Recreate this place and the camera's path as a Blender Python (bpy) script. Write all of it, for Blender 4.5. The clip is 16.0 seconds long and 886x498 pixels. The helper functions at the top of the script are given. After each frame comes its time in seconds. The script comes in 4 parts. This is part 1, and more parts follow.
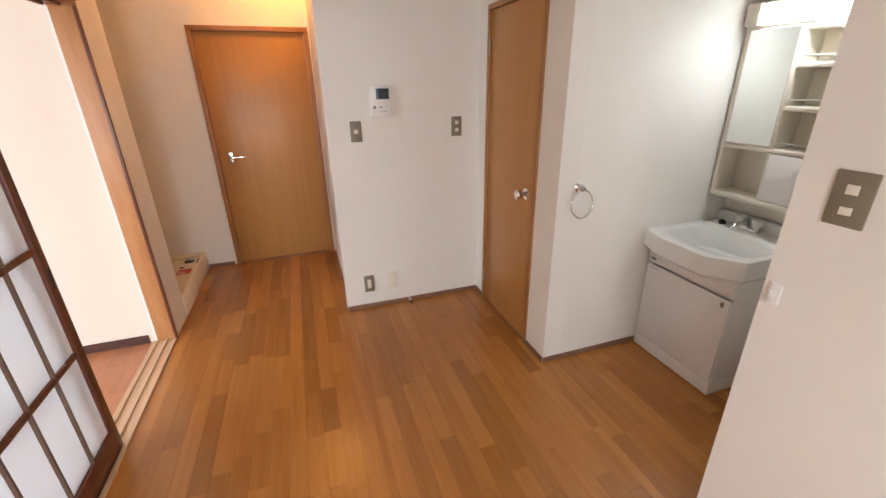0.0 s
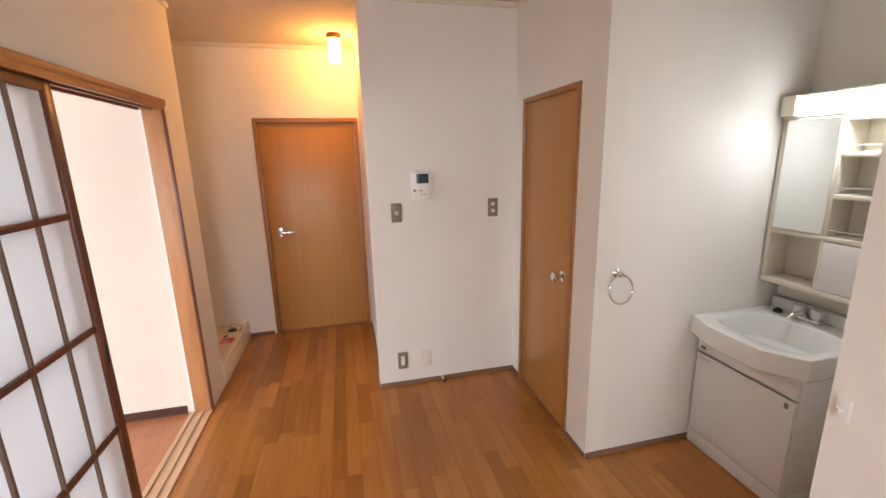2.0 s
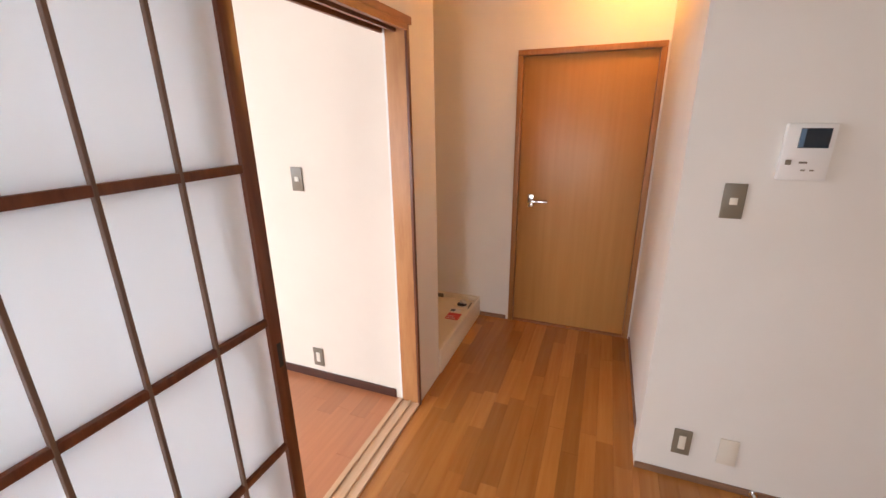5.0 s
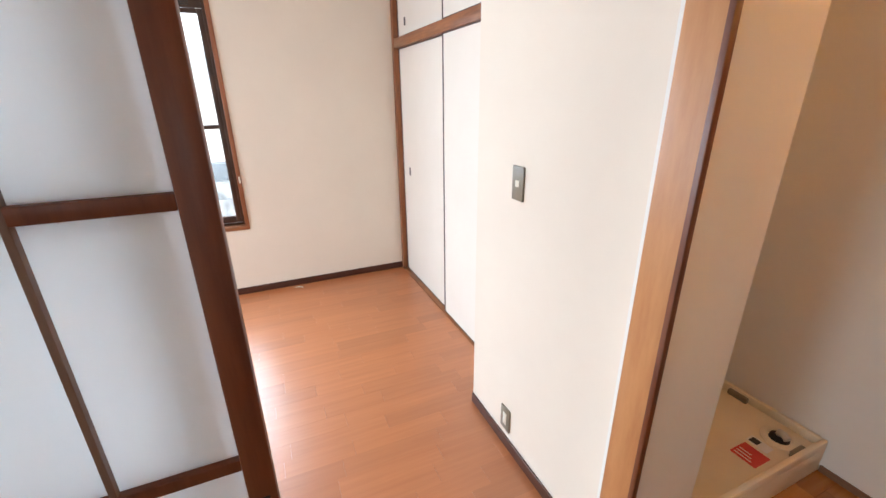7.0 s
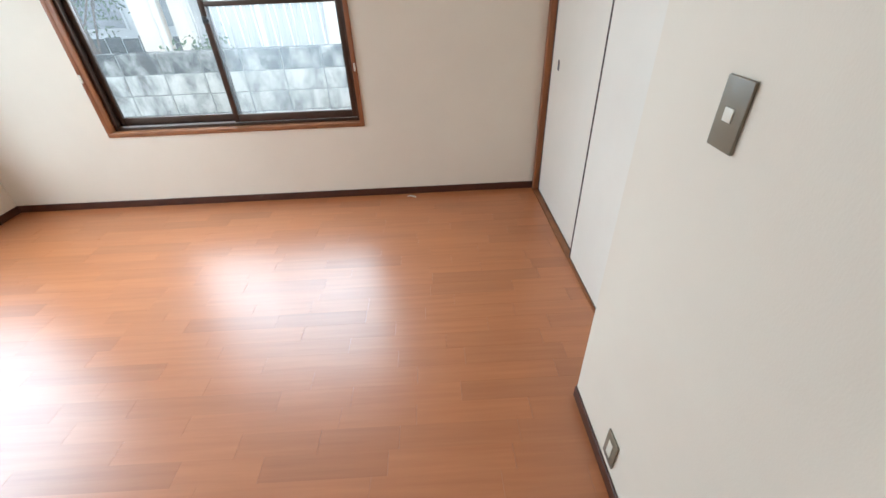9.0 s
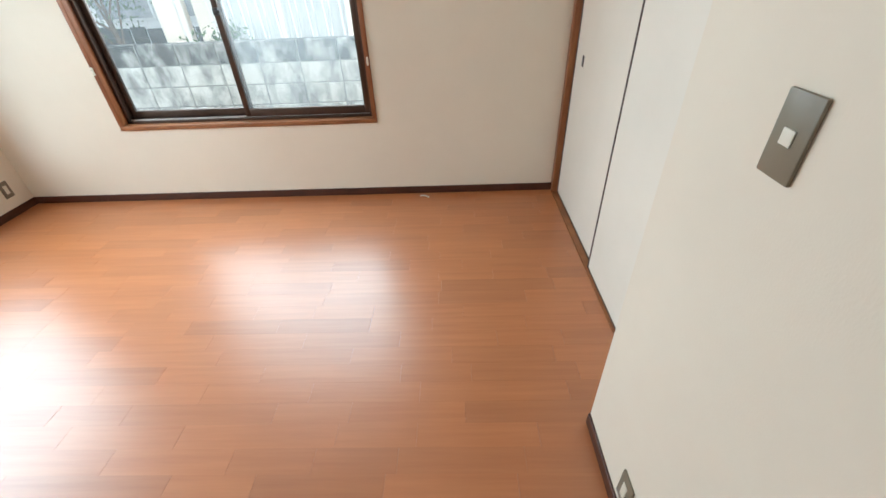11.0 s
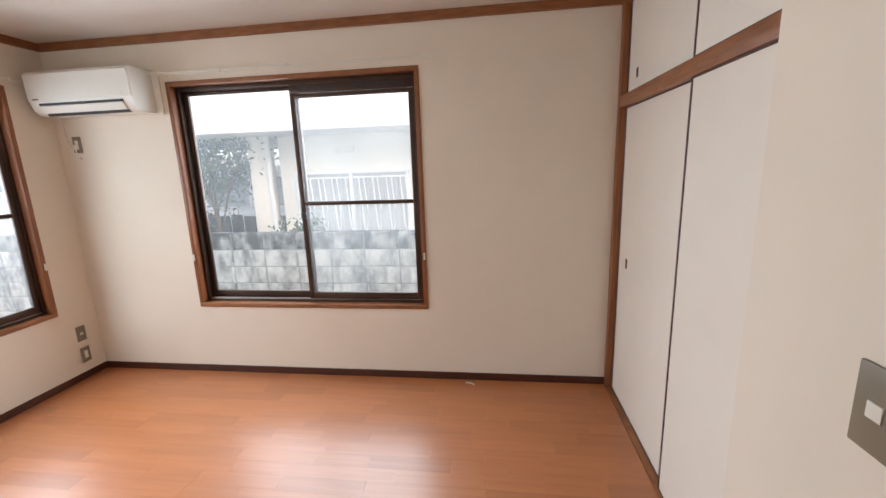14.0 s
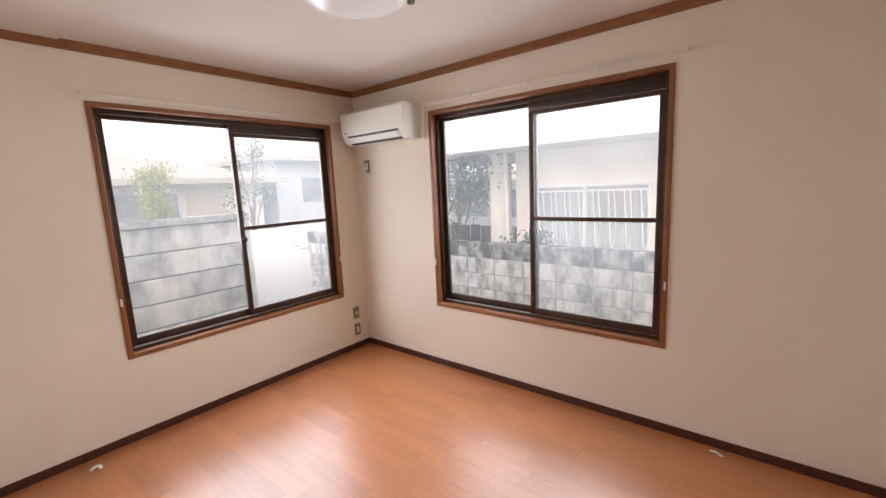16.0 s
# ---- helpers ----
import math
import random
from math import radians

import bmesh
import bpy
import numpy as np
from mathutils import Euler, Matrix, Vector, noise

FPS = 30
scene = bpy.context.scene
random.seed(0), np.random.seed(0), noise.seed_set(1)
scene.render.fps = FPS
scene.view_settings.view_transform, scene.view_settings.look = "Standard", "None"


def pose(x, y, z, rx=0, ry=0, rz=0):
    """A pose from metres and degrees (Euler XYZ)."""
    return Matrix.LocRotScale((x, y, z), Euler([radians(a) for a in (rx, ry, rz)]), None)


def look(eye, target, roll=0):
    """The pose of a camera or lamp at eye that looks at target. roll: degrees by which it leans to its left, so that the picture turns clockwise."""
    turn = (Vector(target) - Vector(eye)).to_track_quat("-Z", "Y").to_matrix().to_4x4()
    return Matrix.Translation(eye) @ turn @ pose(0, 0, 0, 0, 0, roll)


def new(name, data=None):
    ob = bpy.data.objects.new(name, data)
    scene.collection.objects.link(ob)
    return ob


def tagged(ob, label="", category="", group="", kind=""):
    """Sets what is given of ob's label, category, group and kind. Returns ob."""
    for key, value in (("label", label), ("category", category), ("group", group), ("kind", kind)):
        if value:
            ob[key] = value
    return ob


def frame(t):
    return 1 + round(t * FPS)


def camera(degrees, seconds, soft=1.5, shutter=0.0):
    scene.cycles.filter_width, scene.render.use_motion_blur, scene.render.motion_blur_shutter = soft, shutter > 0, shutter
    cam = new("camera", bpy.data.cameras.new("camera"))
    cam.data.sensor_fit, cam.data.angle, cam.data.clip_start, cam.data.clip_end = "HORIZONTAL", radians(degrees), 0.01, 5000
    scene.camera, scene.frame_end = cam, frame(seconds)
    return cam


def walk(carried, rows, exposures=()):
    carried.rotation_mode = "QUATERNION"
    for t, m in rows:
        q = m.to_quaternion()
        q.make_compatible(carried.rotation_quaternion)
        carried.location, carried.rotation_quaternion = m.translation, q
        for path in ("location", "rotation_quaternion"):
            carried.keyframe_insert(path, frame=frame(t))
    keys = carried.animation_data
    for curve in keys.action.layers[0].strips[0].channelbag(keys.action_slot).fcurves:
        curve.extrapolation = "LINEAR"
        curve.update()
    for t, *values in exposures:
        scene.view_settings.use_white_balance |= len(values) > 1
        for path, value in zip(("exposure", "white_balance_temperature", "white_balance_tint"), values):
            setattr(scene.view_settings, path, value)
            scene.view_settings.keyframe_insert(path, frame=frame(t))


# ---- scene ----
cam = camera(94.6, 16.0)
PATH = [
    (0, (0.282, 0.527, 1.491), (0.869, 2.283, 0.735), -1.0),
    (0.5, (0.272, 0.527, 1.510), (0.822, 2.334, 0.855), -1.0),
    (1, (0.266, 0.528, 1.547), (0.796, 2.379, 1.007), -1.1),
    (1.5, (0.271, 0.532, 1.570), (0.774, 2.412, 1.111), -1.3),
    (2, (0.296, 0.532, 1.571), (0.743, 2.430, 1.125), -1.4),
    (2.5, (0.327, 0.557, 1.564), (0.685, 2.462, 1.073), -1.2),
    (3, (0.335, 0.626, 1.539), (0.560, 2.531, 0.974), -0.9),
    (3.5, (0.303, 0.772, 1.519), (0.320, 2.673, 0.900), -0.6),
    (6, (0.092, 1.936, 1.508), (-1.143, 3.385, 0.893), -0.7),
    (6.5, (0.025, 2.134, 1.517), (-1.477, 3.278, 0.863), -0.8),
    (7, (-0.080, 2.351, 1.510), (-1.798, 3.099, 0.804), -0.6),
    (7.5, (-0.270, 2.468, 1.483), (-2.060, 2.991, 0.758), 0.3),
    (8, (-0.457, 2.559, 1.485), (-2.258, 2.901, 0.686), 0.1),
    (8.5, (-0.542, 2.621, 1.463), (-2.262, 2.750, 0.450), -1.5),
    (10.8, (-0.732, 2.698, 1.416), (-2.292, 2.651, 0.166), -2.8),
    (11, (-0.732, 2.702, 1.436), (-2.361, 2.639, 0.277), -2.6),
    (11.5, (-0.722, 2.690, 1.467), (-2.463, 2.601, 0.487), -1.9),
    (12, (-0.715, 2.677, 1.492), (-2.533, 2.586, 0.664), -1.3),
    (12.5, (-0.735, 2.676, 1.506), (-2.617, 2.590, 0.834), -0.9),
    (13, (-0.723, 2.647, 1.528), (-2.648, 2.587, 0.988), -0.6),
    (13.5, (-0.719, 2.650, 1.550), (-2.665, 2.542, 1.097), -1.2),
    (14, (-0.746, 2.679, 1.553), (-2.687, 2.417, 1.148), -2.0),
    (14.5, (-0.778, 2.691, 1.537), (-2.675, 2.187, 1.154), -2.2),
    (15, (-0.817, 2.669, 1.547), (-2.630, 1.904, 1.189), -2.3),
    (15.5, (-0.833, 2.649, 1.559), (-2.520, 1.625, 1.237), -2.4),
    (16, (-0.849, 2.653, 1.570), (-2.381, 1.403, 1.266), -2.6),
]
# exposure and strengths of the lights
EXPOSURES = [(0.0, 1.6, 6600, 16), (3.5, 1.55, 6700, 20), (6.0, 1.55, 6350, 15), (7.5, 1.3, 5900, 8), (8.5, 0.9, 5850, 5), (11.0, 0.87, 6150, 2), (13.0, 0.65, 6450, 11), (14.5, 0.53, 6650, 15), (16.0, 0.40, 6950, 20)]
SUN, SKY_W, SKY_S, SKY_K, BULB, TUBE = 0.7, 56.0, 66.0, 15.5, 25.0, 4.5
walk(cam, [(t, look(eye, target, roll)) for t, eye, target, roll in PATH], EXPOSURES)

# ---- world, sun, large lights, exposure ----
world = bpy.data.worlds.new("sky")
world.use_nodes = True
scene.world = world
wn = world.node_tree
bgn = wn.nodes["Background"]
skyn = wn.nodes.new("ShaderNodeTexSky")
skyn.sky_type = "NISHITA"
skyn.sun_disc = False
skyn.sun_elevation = radians(35)
skyn.sun_rotation = radians(50)
skyn.air_density, skyn.dust_density, skyn.ozone_density = 1.0, 6.0, 0.6
# a thin white overcast over the whole sky
veil = wn.nodes.new("ShaderNodeMix")
veil.data_type = "RGBA"
veil.inputs["Factor"].default_value = 0.6
veil.inputs["B"].default_value = (9.0, 9.3, 9.6, 1)
wn.links.new(skyn.outputs[0], veil.inputs["A"])
wn.links.new(veil.outputs["Result"], bgn.inputs[0])
bgn.inputs[1].default_value = 0.15


def lamp(name, kind, m, energy, color, **values):
    data = bpy.data.lights.new(name, kind)
    data.energy, data.color = energy, color
    if kind == "SUN":
        data.angle = values["angle"]
    elif kind == "AREA":
        data.shape, data.size, data.size_y = "RECTANGLE", values["size"], values["size_y"]
    else:
        data.shadow_soft_size = values["radius"]
    ob = new(name, data)
    ob.matrix_world = m
    return ob


lamp("sun", "SUN", look((0, 0, 20), (-3.0, -2.4, 17.3)), SUN, (1.0, 0.98, 0.95), angle=radians(60))
# the sky's light outside the room's two windows and in the kitchen's opening
lamp("window_light", "AREA", look((-4.050, 1.298, 1.72), (-3.050, 1.298, 1.17)), SKY_W, (0.76, 0.89, 1.0), size=2.4, size_y=1.5)
lamp("window_light", "AREA", look((-2.352, -1.095, 1.72), (-2.352, -0.095, 1.17)), SKY_S, (0.76, 0.89, 1.0), size=2.4, size_y=1.5)
lamp("window_light", "AREA", look((-0.05, -1.34, 1.35), (-0.05, 1.0, -0.6)), SKY_K, (0.90, 0.96, 1.0), size=0.9, size_y=0.95)

# the fluorescent tube of the mirror cabinet
lamp("tube_light", "AREA", look((2.350, 1.790, 1.735), (1.800, 1.640, 0.500)), 1.2, (0.88, 0.97, 1.0), size=0.28, size_y=0.05)

# ---- materials ----
def material(name, c1, c2=None, rough=0.5, scale=(1, 1, 1), noise_scale=6.0, detail=6.0, bump=0.0, bump_scale=200.0,
             metal=0.0, contrast=(0.35, 0.65), per_piece=0.0, gloss_noise=0.0, c3=None, spec=0.5, bump_stretch=(1, 1, 1), coat=0.0):
    """A principled surface: two or three tones mixed by stretched noise, relief by fine noise."""
    mat = bpy.data.materials.new(name)
    mat.use_nodes = True
    nt = mat.node_tree
    p = nt.nodes["Principled BSDF"]
    p.inputs["Roughness"].default_value, p.inputs["Metallic"].default_value = rough, metal
    p.inputs["Specular IOR Level"].default_value = spec
    p.inputs["Coat Weight"].default_value, p.inputs["Coat Roughness"].default_value = coat, 0.40
    tc = nt.nodes.new("ShaderNodeTexCoord")
    mp = nt.nodes.new("ShaderNodeMapping")
    mp.inputs["Scale"].default_value = scale
    nt.links.new(tc.outputs["Object"], mp.inputs["Vector"])
    nz = nt.nodes.new("ShaderNodeTexNoise")
    nz.inputs["Scale"].default_value, nz.inputs["Detail"].default_value = noise_scale, detail
    nz.inputs["Roughness"].default_value = 0.6
    nt.links.new(mp.outputs[0], nz.inputs["Vector"])
    ramp = nt.nodes.new("ShaderNodeValToRGB")
    ramp.color_ramp.elements[0].position, ramp.color_ramp.elements[1].position = contrast
    ramp.color_ramp.elements[0].color, ramp.color_ramp.elements[1].color = (*c1, 1), (*(c2 or c1), 1)
    nt.links.new(nz.outputs["Fac"], ramp.inputs["Fac"])
    out = ramp.outputs["Color"]
    place = tc.outputs["Object"]
    if per_piece or c3:
        oi = nt.nodes.new("ShaderNodeObjectInfo")
        add = nt.nodes.new("ShaderNodeVectorMath")
        scl = nt.nodes.new("ShaderNodeMath")
        scl.operation = "MULTIPLY"
        scl.inputs[1].default_value = 37.0
        nt.links.new(oi.outputs["Random"], scl.inputs[0])
        nt.links.new(mp.outputs[0], add.inputs[0])
        nt.links.new(scl.outputs[0], add.inputs[1])
        nt.links.new(add.outputs[0], nz.inputs["Vector"])
        place = add.outputs[0]
        mix = nt.nodes.new("ShaderNodeMix")
        mix.data_type, mix.blend_type = "RGBA", "MULTIPLY"
        mix.inputs["Factor"].default_value = 1.0
        tone = nt.nodes.new("ShaderNodeValToRGB")
        e = tone.color_ramp.elements
        e[0].color, e[1].color = (1 - per_piece, 1 - per_piece * 1.05, 1 - per_piece * 1.1, 1), (1, 1, 1, 1)
        if c3:
            e.new(0.5).color = (*c3, 1)
        nt.links.new(oi.outputs["Random"], tone.inputs["Fac"])
        nt.links.new(out, mix.inputs["A"])
        nt.links.new(tone.outputs["Color"], mix.inputs["B"])
        out = mix.outputs["Result"]
    nt.links.new(out, p.inputs["Base Color"])
    if gloss_noise:
        g = nt.nodes.new("ShaderNodeMapRange")
        g.inputs["To Min"].default_value, g.inputs["To Max"].default_value = rough - gloss_noise, rough + gloss_noise
        n3 = nt.nodes.new("ShaderNodeTexNoise")
        n3.inputs["Scale"].default_value = 1.5
        nt.links.new(place, n3.inputs["Vector"])
        nt.links.new(n3.outputs["Fac"], g.inputs["Value"])
        nt.links.new(g.outputs[0], p.inputs["Roughness"])
    if bump:
        b = nt.nodes.new("ShaderNodeBump")
        b.inputs["Strength"].default_value, b.inputs["Distance"].default_value = bump, 0.001
        m2 = nt.nodes.new("ShaderNodeMapping")
        m2.inputs["Scale"].default_value = bump_stretch
        nt.links.new(place, m2.inputs["Vector"])
        n2 = nt.nodes.new("ShaderNodeTexNoise")
        n2.inputs["Scale"].default_value, n2.inputs["Detail"].default_value = bump_scale, 4.0
        nt.links.new(m2.outputs[0], n2.inputs["Vector"])
        nt.links.new(n2.outputs["Fac"], b.inputs["Height"])
        nt.links.new(b.outputs[0], p.inputs["Normal"])
    return mat


def glowing(name, color, strength):
    mat = bpy.data.materials.new(name)
    mat.use_nodes = True
    p = mat.node_tree.nodes["Principled BSDF"]
    p.inputs["Base Color"].default_value = (0.85, 0.85, 0.83, 1)
    p.inputs["Roughness"].default_value = 0.4
    p.inputs["Emission Color"].default_value = (*color, 1)
    p.inputs["Emission Strength"].default_value = strength
    return mat


def clear_glass(name, haze=0.0, tint=(1, 1, 1)):
    """A thin pane: see-through, a little mirror, and a share of milky scatter."""
    mat = bpy.data.materials.new(name)
    mat.use_nodes = True
    nt = mat.node_tree
    nt.nodes.remove(nt.nodes["Principled BSDF"])
    outn = nt.nodes["Material Output"]
    tr = nt.nodes.new("ShaderNodeBsdfTransparent")
    tr.inputs[0].default_value = (*tint, 1)
    gl = nt.nodes.new("ShaderNodeBsdfGlossy")
    gl.inputs["Roughness"].default_value = 0.02
    fr = nt.nodes.new("ShaderNodeFresnel")
    fr.inputs[0].default_value = 1.25
    mx = nt.nodes.new("ShaderNodeMixShader")
    nt.links.new(fr.outputs[0], mx.inputs[0])
    nt.links.new(gl.outputs[0], mx.inputs[2])
    base = tr.outputs[0]
    if haze:
        tl = nt.nodes.new("ShaderNodeBsdfTranslucent")
        tl.inputs[0].default_value = (0.92, 0.95, 0.96, 1)
        m2 = nt.nodes.new("ShaderNodeMixShader")
        tc = nt.nodes.new("ShaderNodeTexCoord")
        nz = nt.nodes.new("ShaderNodeTexNoise")
        nz.inputs["Scale"].default_value = 5.0
        mr = nt.nodes.new("ShaderNodeMapRange")
        mr.inputs["To Min"].default_value, mr.inputs["To Max"].default_value = haze * 0.75, min(1, haze * 1.25)
        nt.links.new(tc.outputs["Object"], nz.inputs["Vector"])
        nt.links.new(nz.outputs["Fac"], mr.inputs["Value"])
        nt.links.new(mr.outputs[0], m2.inputs[0])
        nt.links.new(base, m2.inputs[1])
        nt.links.new(tl.outputs[0], m2.inputs[2])
        base = m2.outputs[0]
    nt.links.new(base, mx.inputs[1])
    nt.links.new(mx.outputs[0], outn.inputs[0])
    return mat


def frosted(name, color):
    """A milky acrylic sheet: diffuse in front, glowing through, with a faint sheen."""
    mat = bpy.data.materials.new(name)
    mat.use_nodes = True
    nt = mat.node_tree
    p = nt.nodes["Principled BSDF"]
    p.inputs["Base Color"].default_value = (*color, 1)
    p.inputs["Roughness"].default_value = 0.22
    tl = nt.nodes.new("ShaderNodeBsdfTranslucent")
    tl.inputs[0].default_value = (*color, 1)
    mx = nt.nodes.new("ShaderNodeMixShader")
    mx.inputs[0].default_value = 0.78
    nt.links.new(p.outputs[0], mx.inputs[1])
    nt.links.new(tl.outputs[0], mx.inputs[2])
    nt.links.new(mx.outputs[0], nt.nodes["Material Output"].inputs[0])
    return mat


M_WALL = material("wallpaper", (0.80, 0.77, 0.71), (0.84, 0.815, 0.76), 0.85, noise_scale=1.2, bump=0.2, bump_scale=300, bump_stretch=(1, 1, 0.45))
M_WALLR = material("cream_wallpaper", (0.79, 0.695, 0.575), (0.83, 0.74, 0.615), 0.85, noise_scale=1.2, bump=0.2, bump_scale=300, bump_stretch=(1, 1, 0.45))
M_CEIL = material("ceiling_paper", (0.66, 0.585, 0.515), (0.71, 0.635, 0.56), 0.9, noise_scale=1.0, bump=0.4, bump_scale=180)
M_KPLANK = material("kitchen_floorboard", (0.45, 0.172, 0.036), (0.55, 0.240, 0.062), 0.24, (10, 0.5, 1), 4.0, 4, 0.05, 60, contrast=(0.25, 0.75), per_piece=0.36, gloss_noise=0.04, c3=(0.86, 0.83, 0.79), bump_stretch=(6, 0.5, 1))
M_RPLANK = material("room_floorboard", (0.44, 0.145, 0.046), (0.53, 0.195, 0.070), 0.32, (9, 0.45, 1), 4.0, 4, 0.04, 60, contrast=(0.25, 0.75), per_piece=0.17, gloss_noise=0.04, c3=(0.97, 0.965, 0.96), bump_stretch=(6, 0.5, 1), spec=0.95, coat=0.35)
M_JOINT = material("floor_joint", (0.16, 0.07, 0.03), (0.2, 0.09, 0.04), 0.7)
M_DOOR = material("door_veneer", (0.44, 0.205, 0.058), (0.51, 0.255, 0.080), 0.36, (11, 11, 0.5), 3.0, 4, 0.06, 90, contrast=(0.2, 0.8), bump_stretch=(8, 8, 0.5))
M_TRIM = material("stained_trim", (0.21, 0.070, 0.026), (0.31, 0.115, 0.042), 0.42, (12, 12, 1.0), 4.0, 8, 0.2, 90)
M_TRIMK = material("honey_trim", (0.32, 0.135, 0.042), (0.42, 0.195, 0.065), 0.42, (12, 12, 1.0), 4.0, 8, 0.2, 90)
M_TRIMY = material("stained_trim_level", (0.22, 0.080, 0.030), (0.33, 0.13, 0.048), 0.42, (2, 2, 16), 4.0, 8, 0.2, 90)
M_POST = material("light_post", (0.41, 0.170, 0.060), (0.53, 0.255, 0.098), 0.42, (9, 9, 1.5), 3.0, 8, 0.2, 90, contrast=(0.28, 0.72))
M_SASHWOOD = material("sliding_door_wood", (0.105, 0.030, 0.013), (0.16, 0.050, 0.020), 0.36, (14, 14, 1.2), 4.0, 8, 0.15, 100)
M_BAR = material("lattice_bar", (0.13, 0.075, 0.05), (0.18, 0.11, 0.075), 0.5, (10, 10, 1), 4.0)
M_PANE = frosted("milky_acrylic", (0.94, 0.96, 0.97))
M_BASE_R = material("dark_baseboard", (0.055, 0.018, 0.011), (0.085, 0.028, 0.016), 0.38, (2, 2, 20), 3.0)
M_BASE_K = material("brown_baseboard", (0.20, 0.105, 0.06), (0.27, 0.15, 0.09), 0.45, (2, 2, 20), 3.0)
M_CROWN = material("cream_moulding", (0.74, 0.68, 0.57), (0.78, 0.72, 0.61), 0.6, noise_scale=3)
M_TRACK = material("pale_track", (0.58, 0.38, 0.23), (0.68, 0.47, 0.30), 0.45, (14, 0.8, 1), 4.0, 8)
M_FUSUMA = material("white_panel_paper", (0.81, 0.745, 0.65), (0.85, 0.785, 0.69), 0.75, noise_scale=1.5, bump=0.3, bump_scale=300)
M_EDGE = material("dark_lacquer", (0.045, 0.022, 0.018), (0.07, 0.032, 0.024), 0.35, noise_scale=5)
M_BRONZE = material("bronze_aluminium", (0.060, 0.036, 0.026), (0.085, 0.052, 0.038), 0.38, (1, 1, 1), 6.0, metal=0.55)
M_STEELRAIL = material("silver_rail", (0.62, 0.62, 0.61), (0.72, 0.72, 0.70), 0.35, noise_scale=8, metal=0.8)
M_GLASS = clear_glass("window_glass", 0.032)
M_SCREEN = clear_glass("hazy_glass", 0.05)
M_FROST = clear_glass("frosted_glass", 0.065)
M_CHROME = material("chrome", (0.75, 0.75, 0.76), (0.82, 0.82, 0.83), 0.12, noise_scale=8, metal=1.0)
M_BRASSY = material("old_bronze", (0.30, 0.24, 0.19), (0.42, 0.34, 0.27), 0.3, noise_scale=8, metal=0.9)
M_PLATE = material("taupe_plate", (0.20, 0.165, 0.115), (0.235, 0.195, 0.14), 0.40, noise_scale=4)
M_WHITE = material("white_plastic", (0.80, 0.79, 0.76), (0.83, 0.82, 0.79), 0.35, noise_scale=3)
M_IVORY = material("ivory_plastic", (0.76, 0.71, 0.60), (0.80, 0.75, 0.64), 0.4, noise_scale=3)
M_CREAM = material("cream_pan", (0.80, 0.70, 0.53), (0.84, 0.75, 0.58), 0.35, noise_scale=4)
M_BLACK = material("black_plastic", (0.015, 0.015, 0.016), (0.03, 0.03, 0.03), 0.35, noise_scale=5)
M_SCRN = material("lcd_glass", (0.012, 0.018, 0.028), (0.02, 0.03, 0.045), 0.08, noise_scale=2)
M_BLUE = material("blue_bar", (0.10, 0.17, 0.26), (0.12, 0.2, 0.3), 0.2)
M_CERAMIC = material("basin_ceramic", (0.80, 0.80, 0.77), (0.83, 0.83, 0.80), 0.10, noise_scale=2)
M_CABWHITE = material("white_laminate", (0.80, 0.79, 0.77), (0.83, 0.82, 0.80), 0.30, noise_scale=2)
M_MIRROR = material("mirror_silver", (0.86, 0.90, 0.89), (0.88, 0.91, 0.90), 0.015, noise_scale=1, metal=1.0)
M_RED = material("red_sticker", (0.62, 0.06, 0.06), (0.68, 0.09, 0.08), 0.4, noise_scale=6)
M_PAPER = material("paper", (0.82, 0.80, 0.76), (0.86, 0.84, 0.80), 0.8, noise_scale=9)
M_BULB = glowing("warm_bulb_glass", (1.0, 0.44, 0.09), BULB)
M_TUBE = glowing("cool_tube_cover", (0.86, 0.97, 1.0), TUBE)
M_DOME = material("milk_dome", (0.82, 0.82, 0.80), (0.85, 0.85, 0.83), 0.25, noise_scale=2)
M_BLOCK = material("weathered_block", (0.17, 0.17, 0.165), (0.66, 0.66, 0.64), 0.9, (1, 1, 0.5), 6.0, 8, 0.8, 60, contrast=(0.34, 0.60), per_piece=0.05)
# near-black: painted shade for the fence's panel gaps, also the dark yard boards
M_GAPSHADE_BOARD = material("gap_shade_and_board", (0.05, 0.05, 0.048), (0.11, 0.11, 0.105), 0.95, noise_scale=8)
M_BLOCKTOP = material("sooty_block", (0.045, 0.045, 0.043), (0.55, 0.55, 0.53), 0.95, (1, 1, 0.6), 5.0, 9, 0.8, 60, contrast=(0.47, 0.72), per_piece=0.08)
M_CAPSTONE = material("grey_capping", (0.14, 0.145, 0.15), (0.36, 0.365, 0.37), 0.92, (1, 1, 1), 6.0, 8, 0.8, 60)
M_APPLIANCE = material("warm_white_plastic", (0.78, 0.74, 0.66), (0.81, 0.775, 0.695), 0.38, noise_scale=3)
M_BEDJOINT = material("pale_mortar", (0.22, 0.22, 0.215), (0.34, 0.34, 0.33), 0.95, noise_scale=8)
M_PRECAST = material("precast_concrete", (0.28, 0.285, 0.285), (0.60, 0.605, 0.60), 0.9, (1, 1, 0.6), 3.0, 8, 0.8, 60, contrast=(0.34, 0.6), per_piece=0.12)
M_STUCCO = material("white_stucco", (0.76, 0.72, 0.65), (0.83, 0.79, 0.72), 0.9, noise_scale=1.5, bump=0.6, bump_scale=90)
M_SLAB = material("balcony_white", (0.76, 0.77, 0.77), (0.82, 0.83, 0.83), 0.85, noise_scale=0.9, bump=0.5, bump_scale=80)
